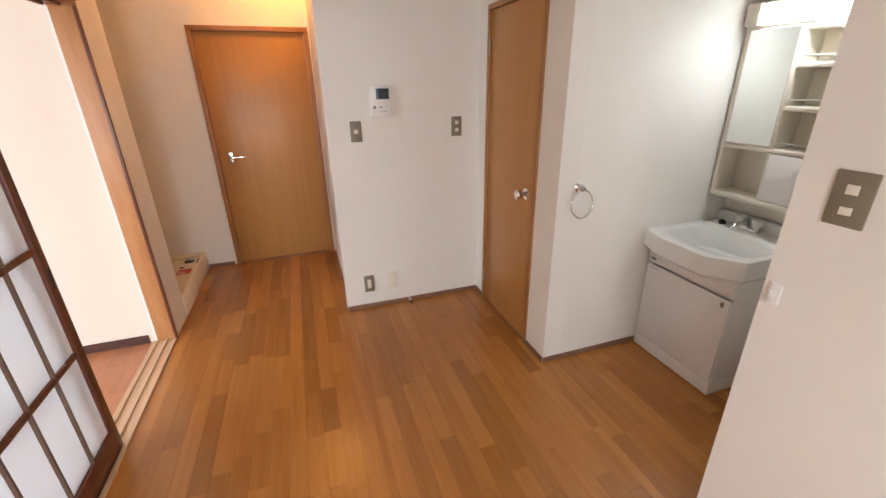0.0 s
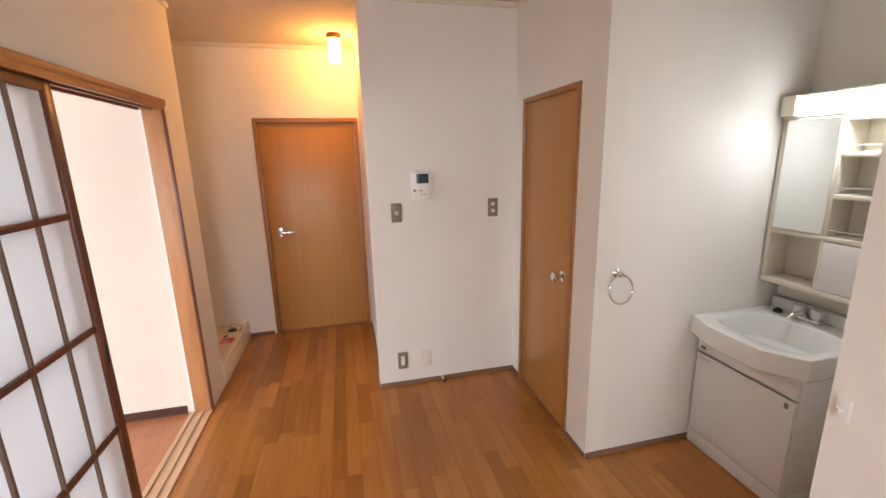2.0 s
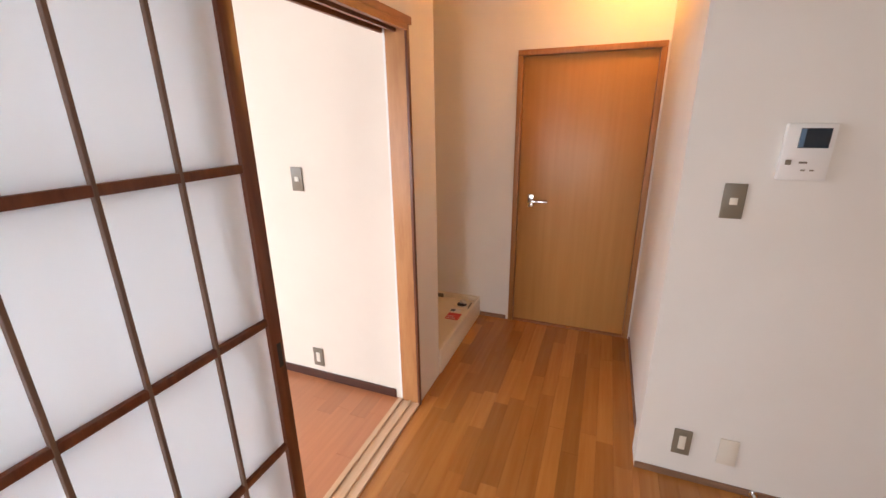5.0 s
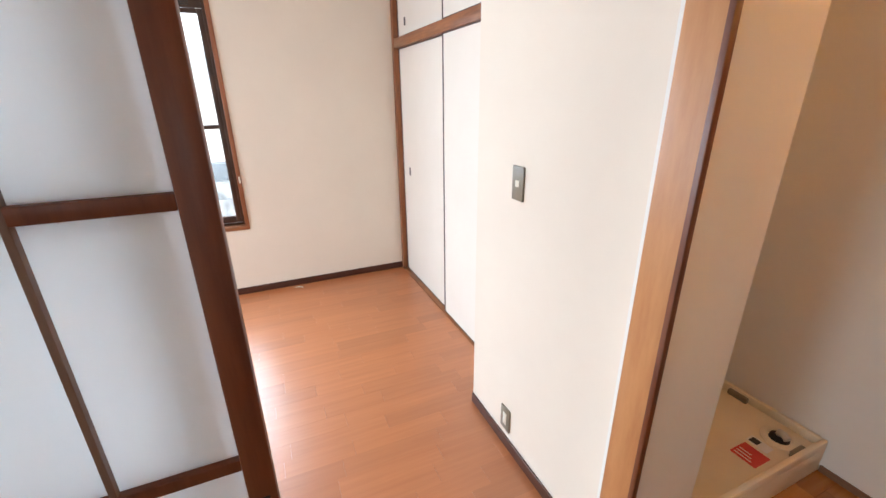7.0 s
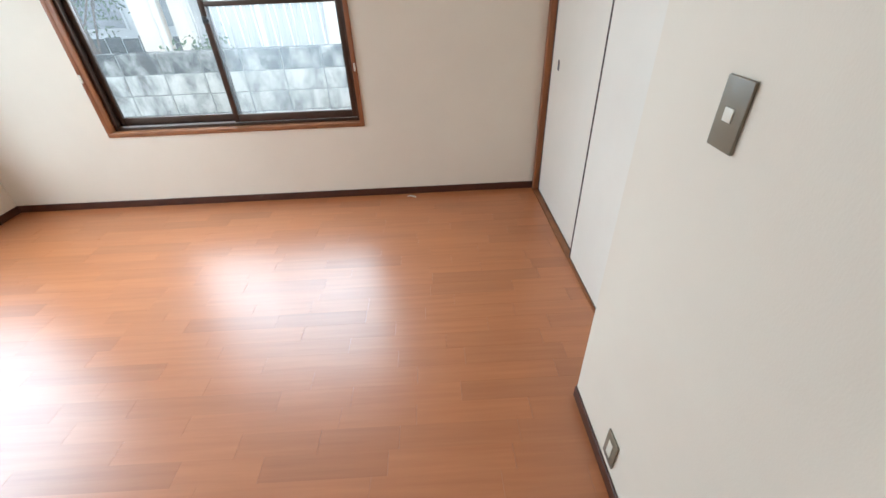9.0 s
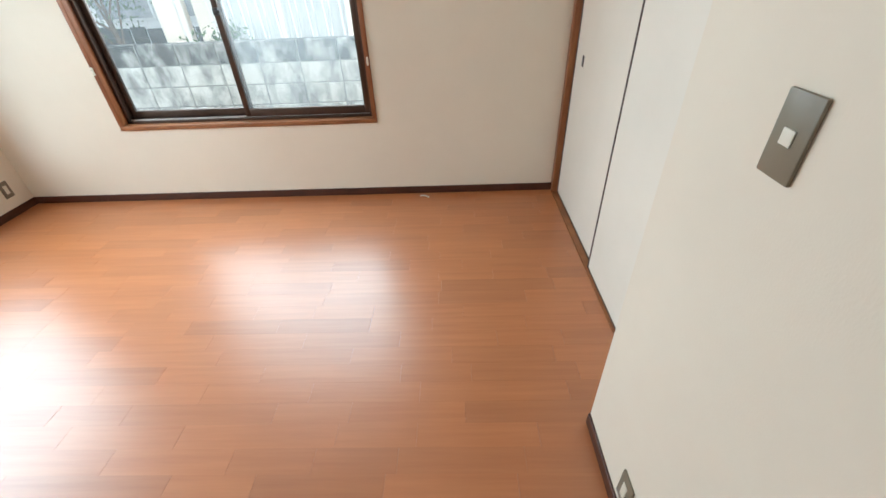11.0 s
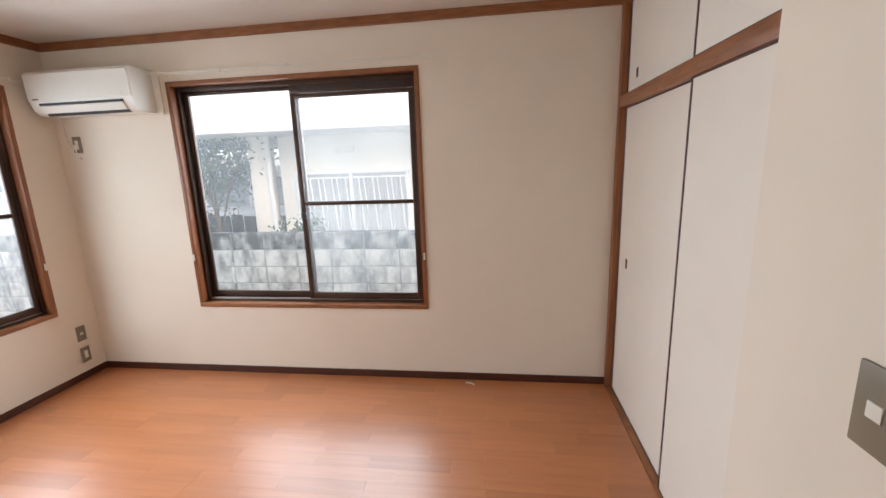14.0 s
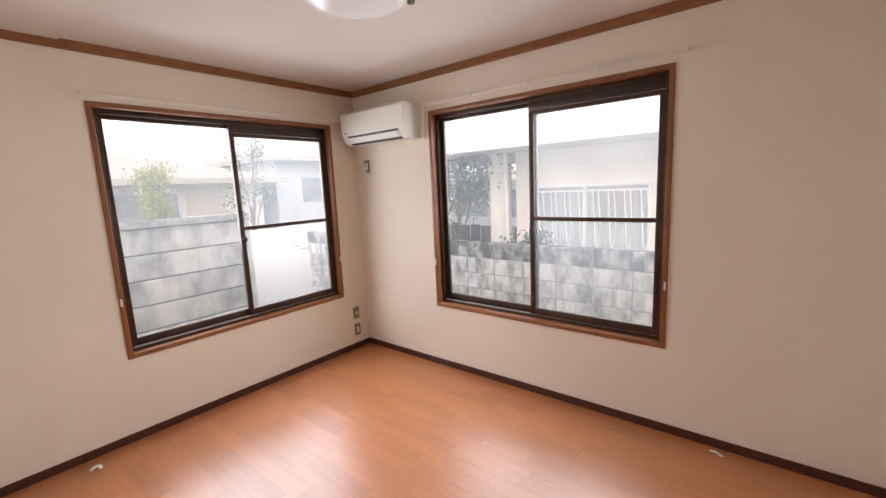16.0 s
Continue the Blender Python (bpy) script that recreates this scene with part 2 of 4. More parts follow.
M_ROOF = material("beige_roof", (0.36, 0.335, 0.29), (0.46, 0.43, 0.38), 0.8, (1, 1, 1), 5.0)
M_FARWALL = material("far_wall", (0.66, 0.63, 0.57), (0.74, 0.71, 0.65), 0.9, noise_scale=1.0)
M_FARWALL2 = material("far_wall_grey", (0.56, 0.59, 0.62), (0.66, 0.69, 0.71), 0.9, noise_scale=1.0)
M_DARKGLASS = material("far_window_glass", (0.20, 0.22, 0.24), (0.30, 0.32, 0.34), 0.15, noise_scale=2)
M_CURTAIN = material("grey_curtain", (0.36, 0.37, 0.38), (0.50, 0.51, 0.52), 0.8, (1, 14, 0.6), 3.0)
M_GROUND = material("ground_gravel", (0.16, 0.15, 0.13), (0.27, 0.25, 0.22), 0.95, noise_scale=7, bump=1.0, bump_scale=40)
M_BARK = material("bark", (0.10, 0.07, 0.05), (0.18, 0.13, 0.09), 0.9, (6, 6, 1), 6.0, bump=0.8, bump_scale=40)
M_LEAF = material("leaf_green", (0.04, 0.085, 0.03), (0.09, 0.15, 0.05), 0.55, noise_scale=4)
M_LEAFY = material("leaf_yellow_green", (0.20, 0.24, 0.05), (0.34, 0.36, 0.09), 0.55, noise_scale=4)


# ---- building helpers ----
def bx(bm, x0, y0, z0, x1, y1, z1, bevel=0.0, seg=2):
    """Adds a box between two corners, with rounded edges if asked."""
    m = Matrix.Translation(((x0 + x1) / 2, (y0 + y1) / 2, (z0 + z1) / 2)) @ Matrix.Diagonal((abs(x1 - x0), abs(y1 - y0), abs(z1 - z0), 1))
    made = bmesh.ops.create_cube(bm, size=1.0, matrix=m)["verts"]
    if bevel:
        edges = list({e for v in made for e in v.link_edges})
        bmesh.ops.bevel(bm, geom=edges, offset=bevel, segments=seg, affect="EDGES", profile=0.5)
    return bm


def cyl(bm, p0, p1, r0, r1=None, n=20):
    """Adds a capped cylinder or cone from p0 to p1."""
    a, b = Vector(p0), Vector(p1)
    turn = (b - a).to_track_quat("Z", "Y").to_matrix().to_4x4()
    bmesh.ops.create_cone(bm, cap_ends=True, segments=n, radius1=r0, radius2=r0 if r1 is None else r1, depth=(b - a).length,
                          matrix=Matrix.Translation((a + b) / 2) @ turn)
    return bm


def turned(bm, base, axis, profile, n=28):
    """Adds a turned body: profile is (distance along the axis, radius)."""
    turn = Vector(axis).to_track_quat("Z", "Y").to_matrix().to_4x4()
    m = Matrix.Translation(base) @ turn
    rings = [[bm.verts.new(m @ Vector((r * math.cos(2 * math.pi * i / n), r * math.sin(2 * math.pi * i / n), d))) for i in range(n)] for d, r in profile]
    for a, b in zip(rings, rings[1:]):
        for i in range(n):
            bm.faces.new((a[i], a[(i + 1) % n], b[(i + 1) % n], b[i]))
    bm.faces.new(rings[0][::-1])
    bm.faces.new(rings[-1])
    return bm


def tube(bm, points, r, n=8, closed=False):
    """Adds a round bar along a line of points."""
    pts = [Vector(p) for p in points]
    rings = []
    for i, p in enumerate(pts):
        if closed:
            d = pts[(i + 1) % len(pts)] - pts[i - 1]
        else:
            d = pts[min(i + 1, len(pts) - 1)] - pts[max(i - 1, 0)]
        q = d.to_track_quat("Z", "Y").to_matrix()
        rings.append([bm.verts.new(p + q @ Vector((r * math.cos(2 * math.pi * k / n), r * math.sin(2 * math.pi * k / n), 0))) for k in range(n)])
    pairs = list(zip(rings, rings[1:])) + ([(rings[-1], rings[0])] if closed else [])
    for a, b in pairs:
        for k in range(n):
            bm.faces.new((a[k], a[(k + 1) % n], b[(k + 1) % n], b[k]))
    if not closed:
        bm.faces.new(rings[0][::-1])
        bm.faces.new(rings[-1])
    return bm


def extruded(bm, outline, axis, d0, d1, bevel=0.0):
    """Adds a prism: a 2D outline pushed along x, y or z between d0 and d1."""
    def at(u, v, d):
        return {"x": (d, u, v), "y": (u, d, v), "z": (u, v, d)}[axis]
    a = [bm.verts.new(at(u, v, d0)) for u, v in outline]
    b = [bm.verts.new(at(u, v, d1)) for u, v in outline]
    faces = [bm.faces.new(a[::-1]), bm.faces.new(b)]
    n = len(a)
    for i in range(n):
        faces.append(bm.faces.new((a[i], a[(i + 1) % n], b[(i + 1) % n], b[i])))
    if bevel:
        edges = [e for e in {e for f in faces for e in f.edges} if e.calc_face_angle(0) > 0.6]
        bmesh.ops.bevel(bm, geom=edges, offset=bevel, segments=2, affect="EDGES", profile=0.5)
    return bm


def finish(bm, name, mat, smooth=True):
    bmesh.ops.recalc_face_normals(bm, faces=bm.faces)
    me = bpy.data.meshes.new(name)
    if smooth:
        for f in bm.faces:
            f.smooth = True
        for e in bm.edges:
            if e.calc_face_angle(0) > 0.6:
                e.smooth = False
    bm.to_mesh(me)
    bm.free()
    me.materials.append(mat)
    return me


def origin(ob):
    o = Vector()
    while ob:
        o += ob.location
        ob = ob.parent
    return o


def part(name, bm, mat, parent, label=""):
    """One mesh under a thing or a part; the bmesh is in world places."""
    bmesh.ops.translate(bm, verts=bm.verts, vec=-origin(parent))
    ob = new(name, finish(bm, name, mat))
    ob.parent = parent
    return tagged(ob, label)


def thing(name, place, label, category, group=""):
    ob = new(name)
    ob.location = place
    ob.empty_display_size = 0.1
    return tagged(ob, label, category, group)


def solid(name, bm, mat, label, category, kind="", place=None):
    """A thing that is one mesh, with its origin at the given place or at its base."""
    vs = [v.co for v in bm.verts]
    o = Vector(place) if place else Vector(((min(v.x for v in vs) + max(v.x for v in vs)) / 2, (min(v.y for v in vs) + max(v.y for v in vs)) / 2, min(v.z for v in vs)))
    bmesh.ops.translate(bm, verts=bm.verts, vec=-o)
    ob = new(name, finish(bm, name, mat))
    ob.location = o
    return tagged(ob, label, category, kind=kind)


def walled(name, lo, hi, along, openings, mat, label):
    """A wall slab between two corners with openings cut through it. along: the wall's direction, x or y; openings: (a0, a1, z0, z1)."""
    i = 0 if along == "x" else 1
    us = sorted({lo[i], hi[i], *[v for o in openings for v in o[:2]]})
    zs = sorted({lo[2], hi[2], *[min(max(v, lo[2]), hi[2]) for o in openings for v in o[2:]]})
    full = {(a, b) for a in range(len(us) - 1) for b in range(len(zs) - 1)
            if not any(o[0] <= (us[a] + us[a + 1]) / 2 <= o[1] and o[2] <= (zs[b] + zs[b + 1]) / 2 <= o[3] for o in openings)}
    bm = bmesh.new()
    made = {}

    def vert(u, d, z):
        key = (round(u, 5), d, round(z, 5))
        if key not in made:
            w = (lo, hi)[d][1 - i]
            made[key] = bm.verts.new((u, w, z) if i == 0 else (w, u, z))
        return made[key]
    for a, b in full:
        u0, u1, z0, z1 = us[a], us[a + 1], zs[b], zs[b + 1]
        for d in (0, 1):
            bm.faces.new([vert(u0, d, z0), vert(u1, d, z0), vert(u1, d, z1), vert(u0, d, z1)])
        for (da, db), (p, q) in {(-1, 0): ((u0, z0), (u0, z1)), (1, 0): ((u1, z0), (u1, z1)), (0, -1): ((u0, z0), (u1, z0)), (0, 1): ((u0, z1), (u1, z1))}.items():
            if (a + da, b + db) not in full:
                bm.faces.new([vert(p[0], 0, p[1]), vert(q[0], 0, q[1]), vert(q[0], 1, q[1]), vert(p[0], 1, p[1])])
    return solid(name, bm, mat, label, "wall", "structure")


# ---- plan ----
KX, NY, TX, TY, HY = -0.640, 3.132, 1.417, 2.167, 4.323      # kitchen: sliding-door wall, stub wall, toilet wall, towel wall, hall end
WX, SY, CY, FY = -3.493, -0.538, 3.183, 3.452                # room: window walls, light-switch wall, closet front
RX = KX - 0.115                                              # room face of the partition
KC, RC = 2.475, 2.485                                        # ceilings
BX, BY = 2.545, 1.185                                        # washstand alcove: back wall, near wall
KS = -1.35                                                   # kitchen's window wall behind the walk

walled("wall_west", (WX - 0.15, SY - 0.15, -0.3), (WX, 4.45, 2.7), "y", [(0.434, 2.162, 0.569, 2.149)], M_WALLR, "cream papered wall with an aluminium window")
walled("wall_south", (WX, SY - 0.15, -0.3), (RX, SY, 2.7), "x", [(-3.184, -1.522, 0.580, 2.132)], M_WALLR, "cream papered wall with an aluminium window")
walled("wall_partition", (RX, KS, -0.02), (KX, 3.468, 2.6), "y", [(1.40, 3.176, -0.02, 1.875)], M_WALL, "cream papered wall with a wide sliding doorway")
walled("wall_switch", (-1.612, CY, -0.02), (RX, 3.468, 2.6), "x", [], M_WALLR, "cream papered wall beside the closet")
walled("wall_recess_back", (-1.42, 3.468, -0.02), (-1.30, HY, 2.6), "y", [], M_WALL, "cream papered wall behind the washing pan")
walled("wall_hall_end", (-1.42, HY, -0.02), (0.58, HY + 0.12, 2.6), "x", [(-0.392, 0.438, -0.02, 1.895)], M_WALL, "cream papered wall round the hall door")
walled("wall_hall_side", (0.462, NY + 0.12, -0.02), (0.58, HY, 2.6), "y", [], M_WALL, "cream papered wall of the short hall")
walled("wall_stub", (0.440, NY, -0.02), (1.53, NY + 0.12, 2.6), "x", [], M_WALL, "cream papered wall with switches and intercom")
walled("wall_toilet", (TX, TY, -0.02), (TX + 0.11, NY, 2.6), "y", [(2.372, 2.990, -0.02, 1.885)], M_WALL, "cream papered wall round the toilet door")
walled("wall_towel", (TX + 0.11, TY, -0.02), (BX + 0.1, TY + 0.11, 2.6), "x", [], M_WALL, "white papered wall with a towel ring")
walled("wall_washstand", (BX, BY - 0.1, -0.02), (BX + 0.1, TY, 2.6), "y", [], M_WALL, "white papered wall behind the washstand")
walled("wall_alcove_near", (TX + 0.11, BY - 0.11, -0.02), (BX, BY, 2.6), "x", [], M_WALL, "white papered wall beside the washstand")
walled("wall_east", (TX, KS, -0.02), (TX + 0.11, BY, 2.6), "y", [], M_WALL, "white papered wall with a light switch")
walled("wall_kitchen_south", (RX, KS - 0.12, -0.02), (TX + 0.11, KS, 2.6), "x", [(-0.52, 0.42, 0.85, 1.85)], M_WALL, "white papered wall with a window opening")
walled("wall_closet_back", (WX, 4.33, -0.3), (-1.42, 4.45, 2.7), "x", [], M_WALL, "plain back wall of the closet")
walled("wall_closet_side", (-1.612, 3.468, -0.02), (-1.51, 4.33, 2.6), "y", [], M_WALL, "plain side wall of the closet")

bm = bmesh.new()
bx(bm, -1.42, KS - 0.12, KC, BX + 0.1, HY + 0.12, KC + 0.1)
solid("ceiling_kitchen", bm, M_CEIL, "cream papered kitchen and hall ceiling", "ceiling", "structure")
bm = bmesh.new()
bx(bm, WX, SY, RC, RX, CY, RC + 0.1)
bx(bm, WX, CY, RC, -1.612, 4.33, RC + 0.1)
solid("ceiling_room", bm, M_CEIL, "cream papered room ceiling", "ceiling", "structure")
bm = bmesh.new()
bx(bm, WX - 0.5, SY - 0.5, 2.7, BX + 0.5, 4.9, 2.85)
solid("roof_slab", bm, M_STUCCO, "plain slab above the rooms", "roof", "structure")

bm = bmesh.new()
bx(bm, KX - 0.002, KS, -0.12, TX + 0.1, NY, -0.012)
bx(bm, TX + 0.1, BY, -0.12, BX, TY, -0.012)
bx(bm, -1.30, NY, -0.12, 0.462, HY, -0.012)
floor_kitchen = solid("floor_kitchen", bm, M_JOINT, "glossy brown floorboards of mixed tones", "floor", "structure")
bm = bmesh.new()
bx(bm, WX, SY, -0.12, RX, CY, -0.012)
bx(bm, WX, CY, -0.12, -1.612, FY + 0.10, -0.012)
floor_room = solid("floor_room", bm, M_JOINT, "glossy reddish orange floorboards", "floor", "structure")


def run(name, segs, z0, z1, depth, mat, label, category):
    """Boards along walls: each (axis, fixed, a0, a1, sign) stands proud of the wall plane by depth."""
    for axis, fixed, a0, a1, sign in segs:
        bm = bmesh.new()
        d0, d1 = sorted((fixed, fixed + sign * depth))
        if axis == "y":
            bx(bm, d0, a0, z0, d1, a1, z1, 0.002, 1)
        else:
            bx(bm, a0, d0, z0, a1, d1, z1, 0.002, 1)
        solid(name, bm, mat, label, category, "structure")


run("baseboard", [("y", WX, SY + 0.009, FY - 0.02, 1), ("x", SY, WX, RX, 1), ("x", CY, -1.612, RX - 0.03, -1), ("y", -1.612, CY, FY - 0.03, -1), ("y", RX, SY + 0.009, 1.36, -1)],
    0.0, 0.055, 0.009, M_BASE_R, "dark brown baseboard", "baseboard")
run("baseboard", [("x", NY, 0.440, TX - 0.009, -1), ("y", TX, 2.996, NY, -1), ("y", TX, TY, 2.366, -1), ("x", TY, TX, BX, -1),
                  ("y", BX, BY, TY - 0.009, -1), ("x", HY, -0.63, -0.425, -1), ("y", TX, KS, BY, -1),
                  ("y", 0.462, NY + 0.12, HY - 0.03, -1), ("y", KX, KS, 1.36, 1), ("x", BY, TX, BX - 0.01, 1)],
    0.0, 0.032, 0.008, M_BASE_K, "narrow brown baseboard", "baseboard")
run("crown_moulding", [("y", WX, SY + 0.02, FY - 0.02, 1), ("x", SY, WX, RX, 1), ("x", CY, -1.612, RX, -1), ("y", RX, SY + 0.02, CY - 0.02, -1)],
    RC - 0.055, RC, 0.020, M_TRIMY, "stained wooden ceiling moulding", "moulding")
run("crown_moulding", [("x", HY, -1.30, 0.462, -1), ("x", NY, 0.440, TX - 0.018, -1), ("y", TX, TY, NY, -1), ("y", 0.462, NY + 0.12, HY - 0.018, -1), ("y", KX, KS, 3.468, 1),
                      ("y", TX, KS, BY, -1)],
    KC - 0.032, KC, 0.018, M_CROWN, "cream ceiling moulding", "moulding")


# ---- the hall door and the toilet door ----
def door_frame(name, axis, plane, back, a0, a1, top, width, proud, label):
    """A wooden lining of three boards round an opening, set a little proud of the wall."""
    t = thing(name, ((a0 + a1) / 2, plane, 0) if axis == "x" else (plane, (a0 + a1) / 2, 0), label, "door frame")
    t["kind"] = "structure"
    lo, hi = min(plane - proud, back), max(plane - proud, back)
    for n, (u0, u1, z0, z1) in {"jamb": (a0, a0 + width, 0, top - width), "jamb_": (a1 - width, a1, 0, top - width), "head": (a0, a1, top - width, top)}.items():
        bm = bmesh.new()
        if axis == "x":
            bx(bm, u0, lo, z0, u1, hi, z1, 0.003)
        else:
            bx(bm, lo, u0, z0, hi, u1, z1, 0.003)
        part(n.strip("_"), bm, M_TRIMK, t)
    return t


door_frame("door_frame_1", "x", HY, HY + 0.11, -0.405, 0.450, 1.907, 0.034, 0.012, "stained wooden frame of the hall door")
hall_door = thing("door_1", (0.02, HY + 0.03, 0), "closed honey-brown veneered hall door with chrome lever", "door")
hall_door["kind"] = "structure"
bm = bmesh.new()
bx(bm, -0.369, HY + 0.022, 0.012, 0.414, HY + 0.060, 1.871, 0.003)
part("leaf", bm, M_DOOR, hall_door)
bm = bmesh.new()
bx(bm, -0.371, HY - 0.005, 0.0, 0.416, HY + 0.11, 0.012, 0.003)
part("threshold", bm, M_TRIMY, hall_door)
bm = bmesh.new()
bx(bm, -0.302, HY + 0.014, 0.895, -0.262, HY + 0.0225, 0.985, 0.004)
cyl(bm, (-0.282, HY + 0.016, 0.945), (-0.282, HY - 0.035, 0.945), 0.012)
bx(bm, -0.292, HY - 0.045, 0.934, -0.160, HY - 0.028, 0.954, 0.006)
part("lever_handle", bm, M_CHROME, hall_door, "chrome lever handle on a plate")

door_frame("door_frame_2", "y", TX, TX + 0.10, 2.360, 3.000, 1.898, 0.028, 0.010, "stained wooden frame of the toilet door")
wc = thing("door_2", (TX + 0.02, 2.68, 0), "closed brown veneered toilet door with round knob", "door")
wc["kind"] = "structure"
bm = bmesh.new()
bx(bm, TX + 0.004, 2.390, 0.012, TX + 0.040, 2.970, 1.868, 0.003)
part("leaf", bm, M_DOOR, wc)
bm = bmesh.new()
bx(bm, TX - 0.004, 2.389, 0.0, TX + 0.10, 2.971, 0.011, 0.003)
part("threshold", bm, M_TRIMY, wc)
bm = bmesh.new()
turned(bm, (TX + 0.004, 2.470, 0.912), (-1, 0, 0), [(0, 0.031), (0.004, 0.031), (0.008, 0.024), (0.010, 0.012), (0.028, 0.011), (0.034, 0.022), (0.046, 0.028), (0.058, 0.027), (0.064, 0.020), (0.066, 0.012)])
part("knob", bm, M_CHROME, wc, "polished steel round knob")
for z in (0.20, 1.68):
    bm = bmesh.new()
    cyl(bm, (TX - 0.004, 2.974, z - 0.045), (TX - 0.004, 2.974, z + 0.045), 0.006, n=12)
    part("hinge", bm, M_BRASSY, wc)

# ---- the sliding doorway ----
frame3 = thing("door_frame_3", (KX - 0.06, 2.3, 0), "wooden lining of the sliding doorway", "door frame")
frame3["kind"] = "structure"
bm = bmesh.new()
bx(bm, RX + 0.012, 3.172, 0.0, KX - 0.004, 3.190, 1.875, 0.003)
part("post", bm, M_POST, frame3, "pale golden wooden post")
bm = bmesh.new()
bx(bm, KX - 0.004, 3.162, 0.0, KX + 0.010, 3.182, 1.875, 0.002)
part("post_edge", bm, M_SASHWOOD, frame3, "dark brown edge strip")
bm = bmesh.new()
bx(bm, RX - 0.012, 1.40, 0.0, KX + 0.010, 1.43, 1.875, 0.003)
part("post", bm, M_TRIM, frame3)
bm = bmesh.new()
bx(bm, RX - 0.012, 1.36, 1.875, KX + 0.012, 3.205, 1.906, 0.003)
bx(bm, KX - 0.010, 1.43, 1.850, KX + 0.010, 3.170, 1.876)
bx(bm, KX - 0.062, 1.43, 1.850, KX - 0.046, 3.170, 1.876)
bx(bm, RX - 0.010, 1.43, 1.850, RX + 0.004, 3.170, 1.876)
part("lintel", bm, M_TRIMY, frame3)
bm = bmesh.new()
bx(bm, RX - 0.012, 1.43, -0.012, KX + 0.004, 3.170, 0.004)
for a, b in ((KX - 0.011, KX + 0.004), (KX - 0.062, KX - 0.046), (RX - 0.012, RX + 0.014)):
    bx(bm, a, 1.43, 0.004, b, 3.170, 0.012, 0.001, 1)
part("track_sill", bm, M_TRACK, frame3, "pale wooden sill with two tracks")


def sliding_door(x, y0, y1, label):
    """A lattice sliding door with milky panes: stiles, rails, a kick board, thin upright bars."""
    t = thing("sliding_door", (x, (y0 + y1) / 2, 0.008), label, "sliding door", "sliding doors of the doorway")
    h = 0.014
    for a, b in ((y0, y0 + 0.044), (y1 - 0.044, y1)):
        bm = bmesh.new()
        bx(bm, x - h, a, 0.010, x + h, b, 1.866, 0.003)
        part("stile", bm, M_SASHWOOD, t)
    for z0, z1 in ((1.812, 1.866), (0.010, 0.125)):
        bm = bmesh.new()
        bx(bm, x - h, y0 + 0.044, z0, x + h, y1 - 0.044, z1, 0.002)
        part("top_rail" if z0 > 1 else "kick_board", bm, M_SASHWOOD, t)
    for z in (1.391, 0.962, 0.530):
        bm = bmesh.new()
        bx(bm, x - h + 0.002, y0 + 0.044, z - 0.011, x + h - 0.002, y1 - 0.044, z + 0.011, 0.002)
        part("rail", bm, M_SASHWOOD, t)
    for k in range(4):
        yc = y1 - 0.207 - 0.167 * k
        bm = bmesh.new()
        bx(bm, x - 0.001, yc - 0.0045, 0.125, x + 0.0125, yc + 0.0045, 1.812, 0.001, 1)
        part("upright_bar", bm, M_BAR, t)
    bm = bmesh.new()
    bx(bm, x - 0.0045, y0 + 0.03, 0.12, x - 0.0005, y1 - 0.03, 1.818)
    part("pane", bm, M_PANE, t, "milky white translucent pane")
    bm = bmesh.new()
    bx(bm, x + h - 0.0005, y1 - 0.028, 0.805, x + h + 0.002, y1 - 0.012, 0.885, 0.001, 1)
    part("finger_pull", bm, M_BLACK, t, "black recessed finger pull")
    return t


sliding_door(KX - 0.028, 1.420, 2.292, "dark wooden lattice sliding door with milky panes, pushed open")
sliding_door(KX - 0.080, 1.435, 2.225, "dark wooden lattice sliding door behind the other one")


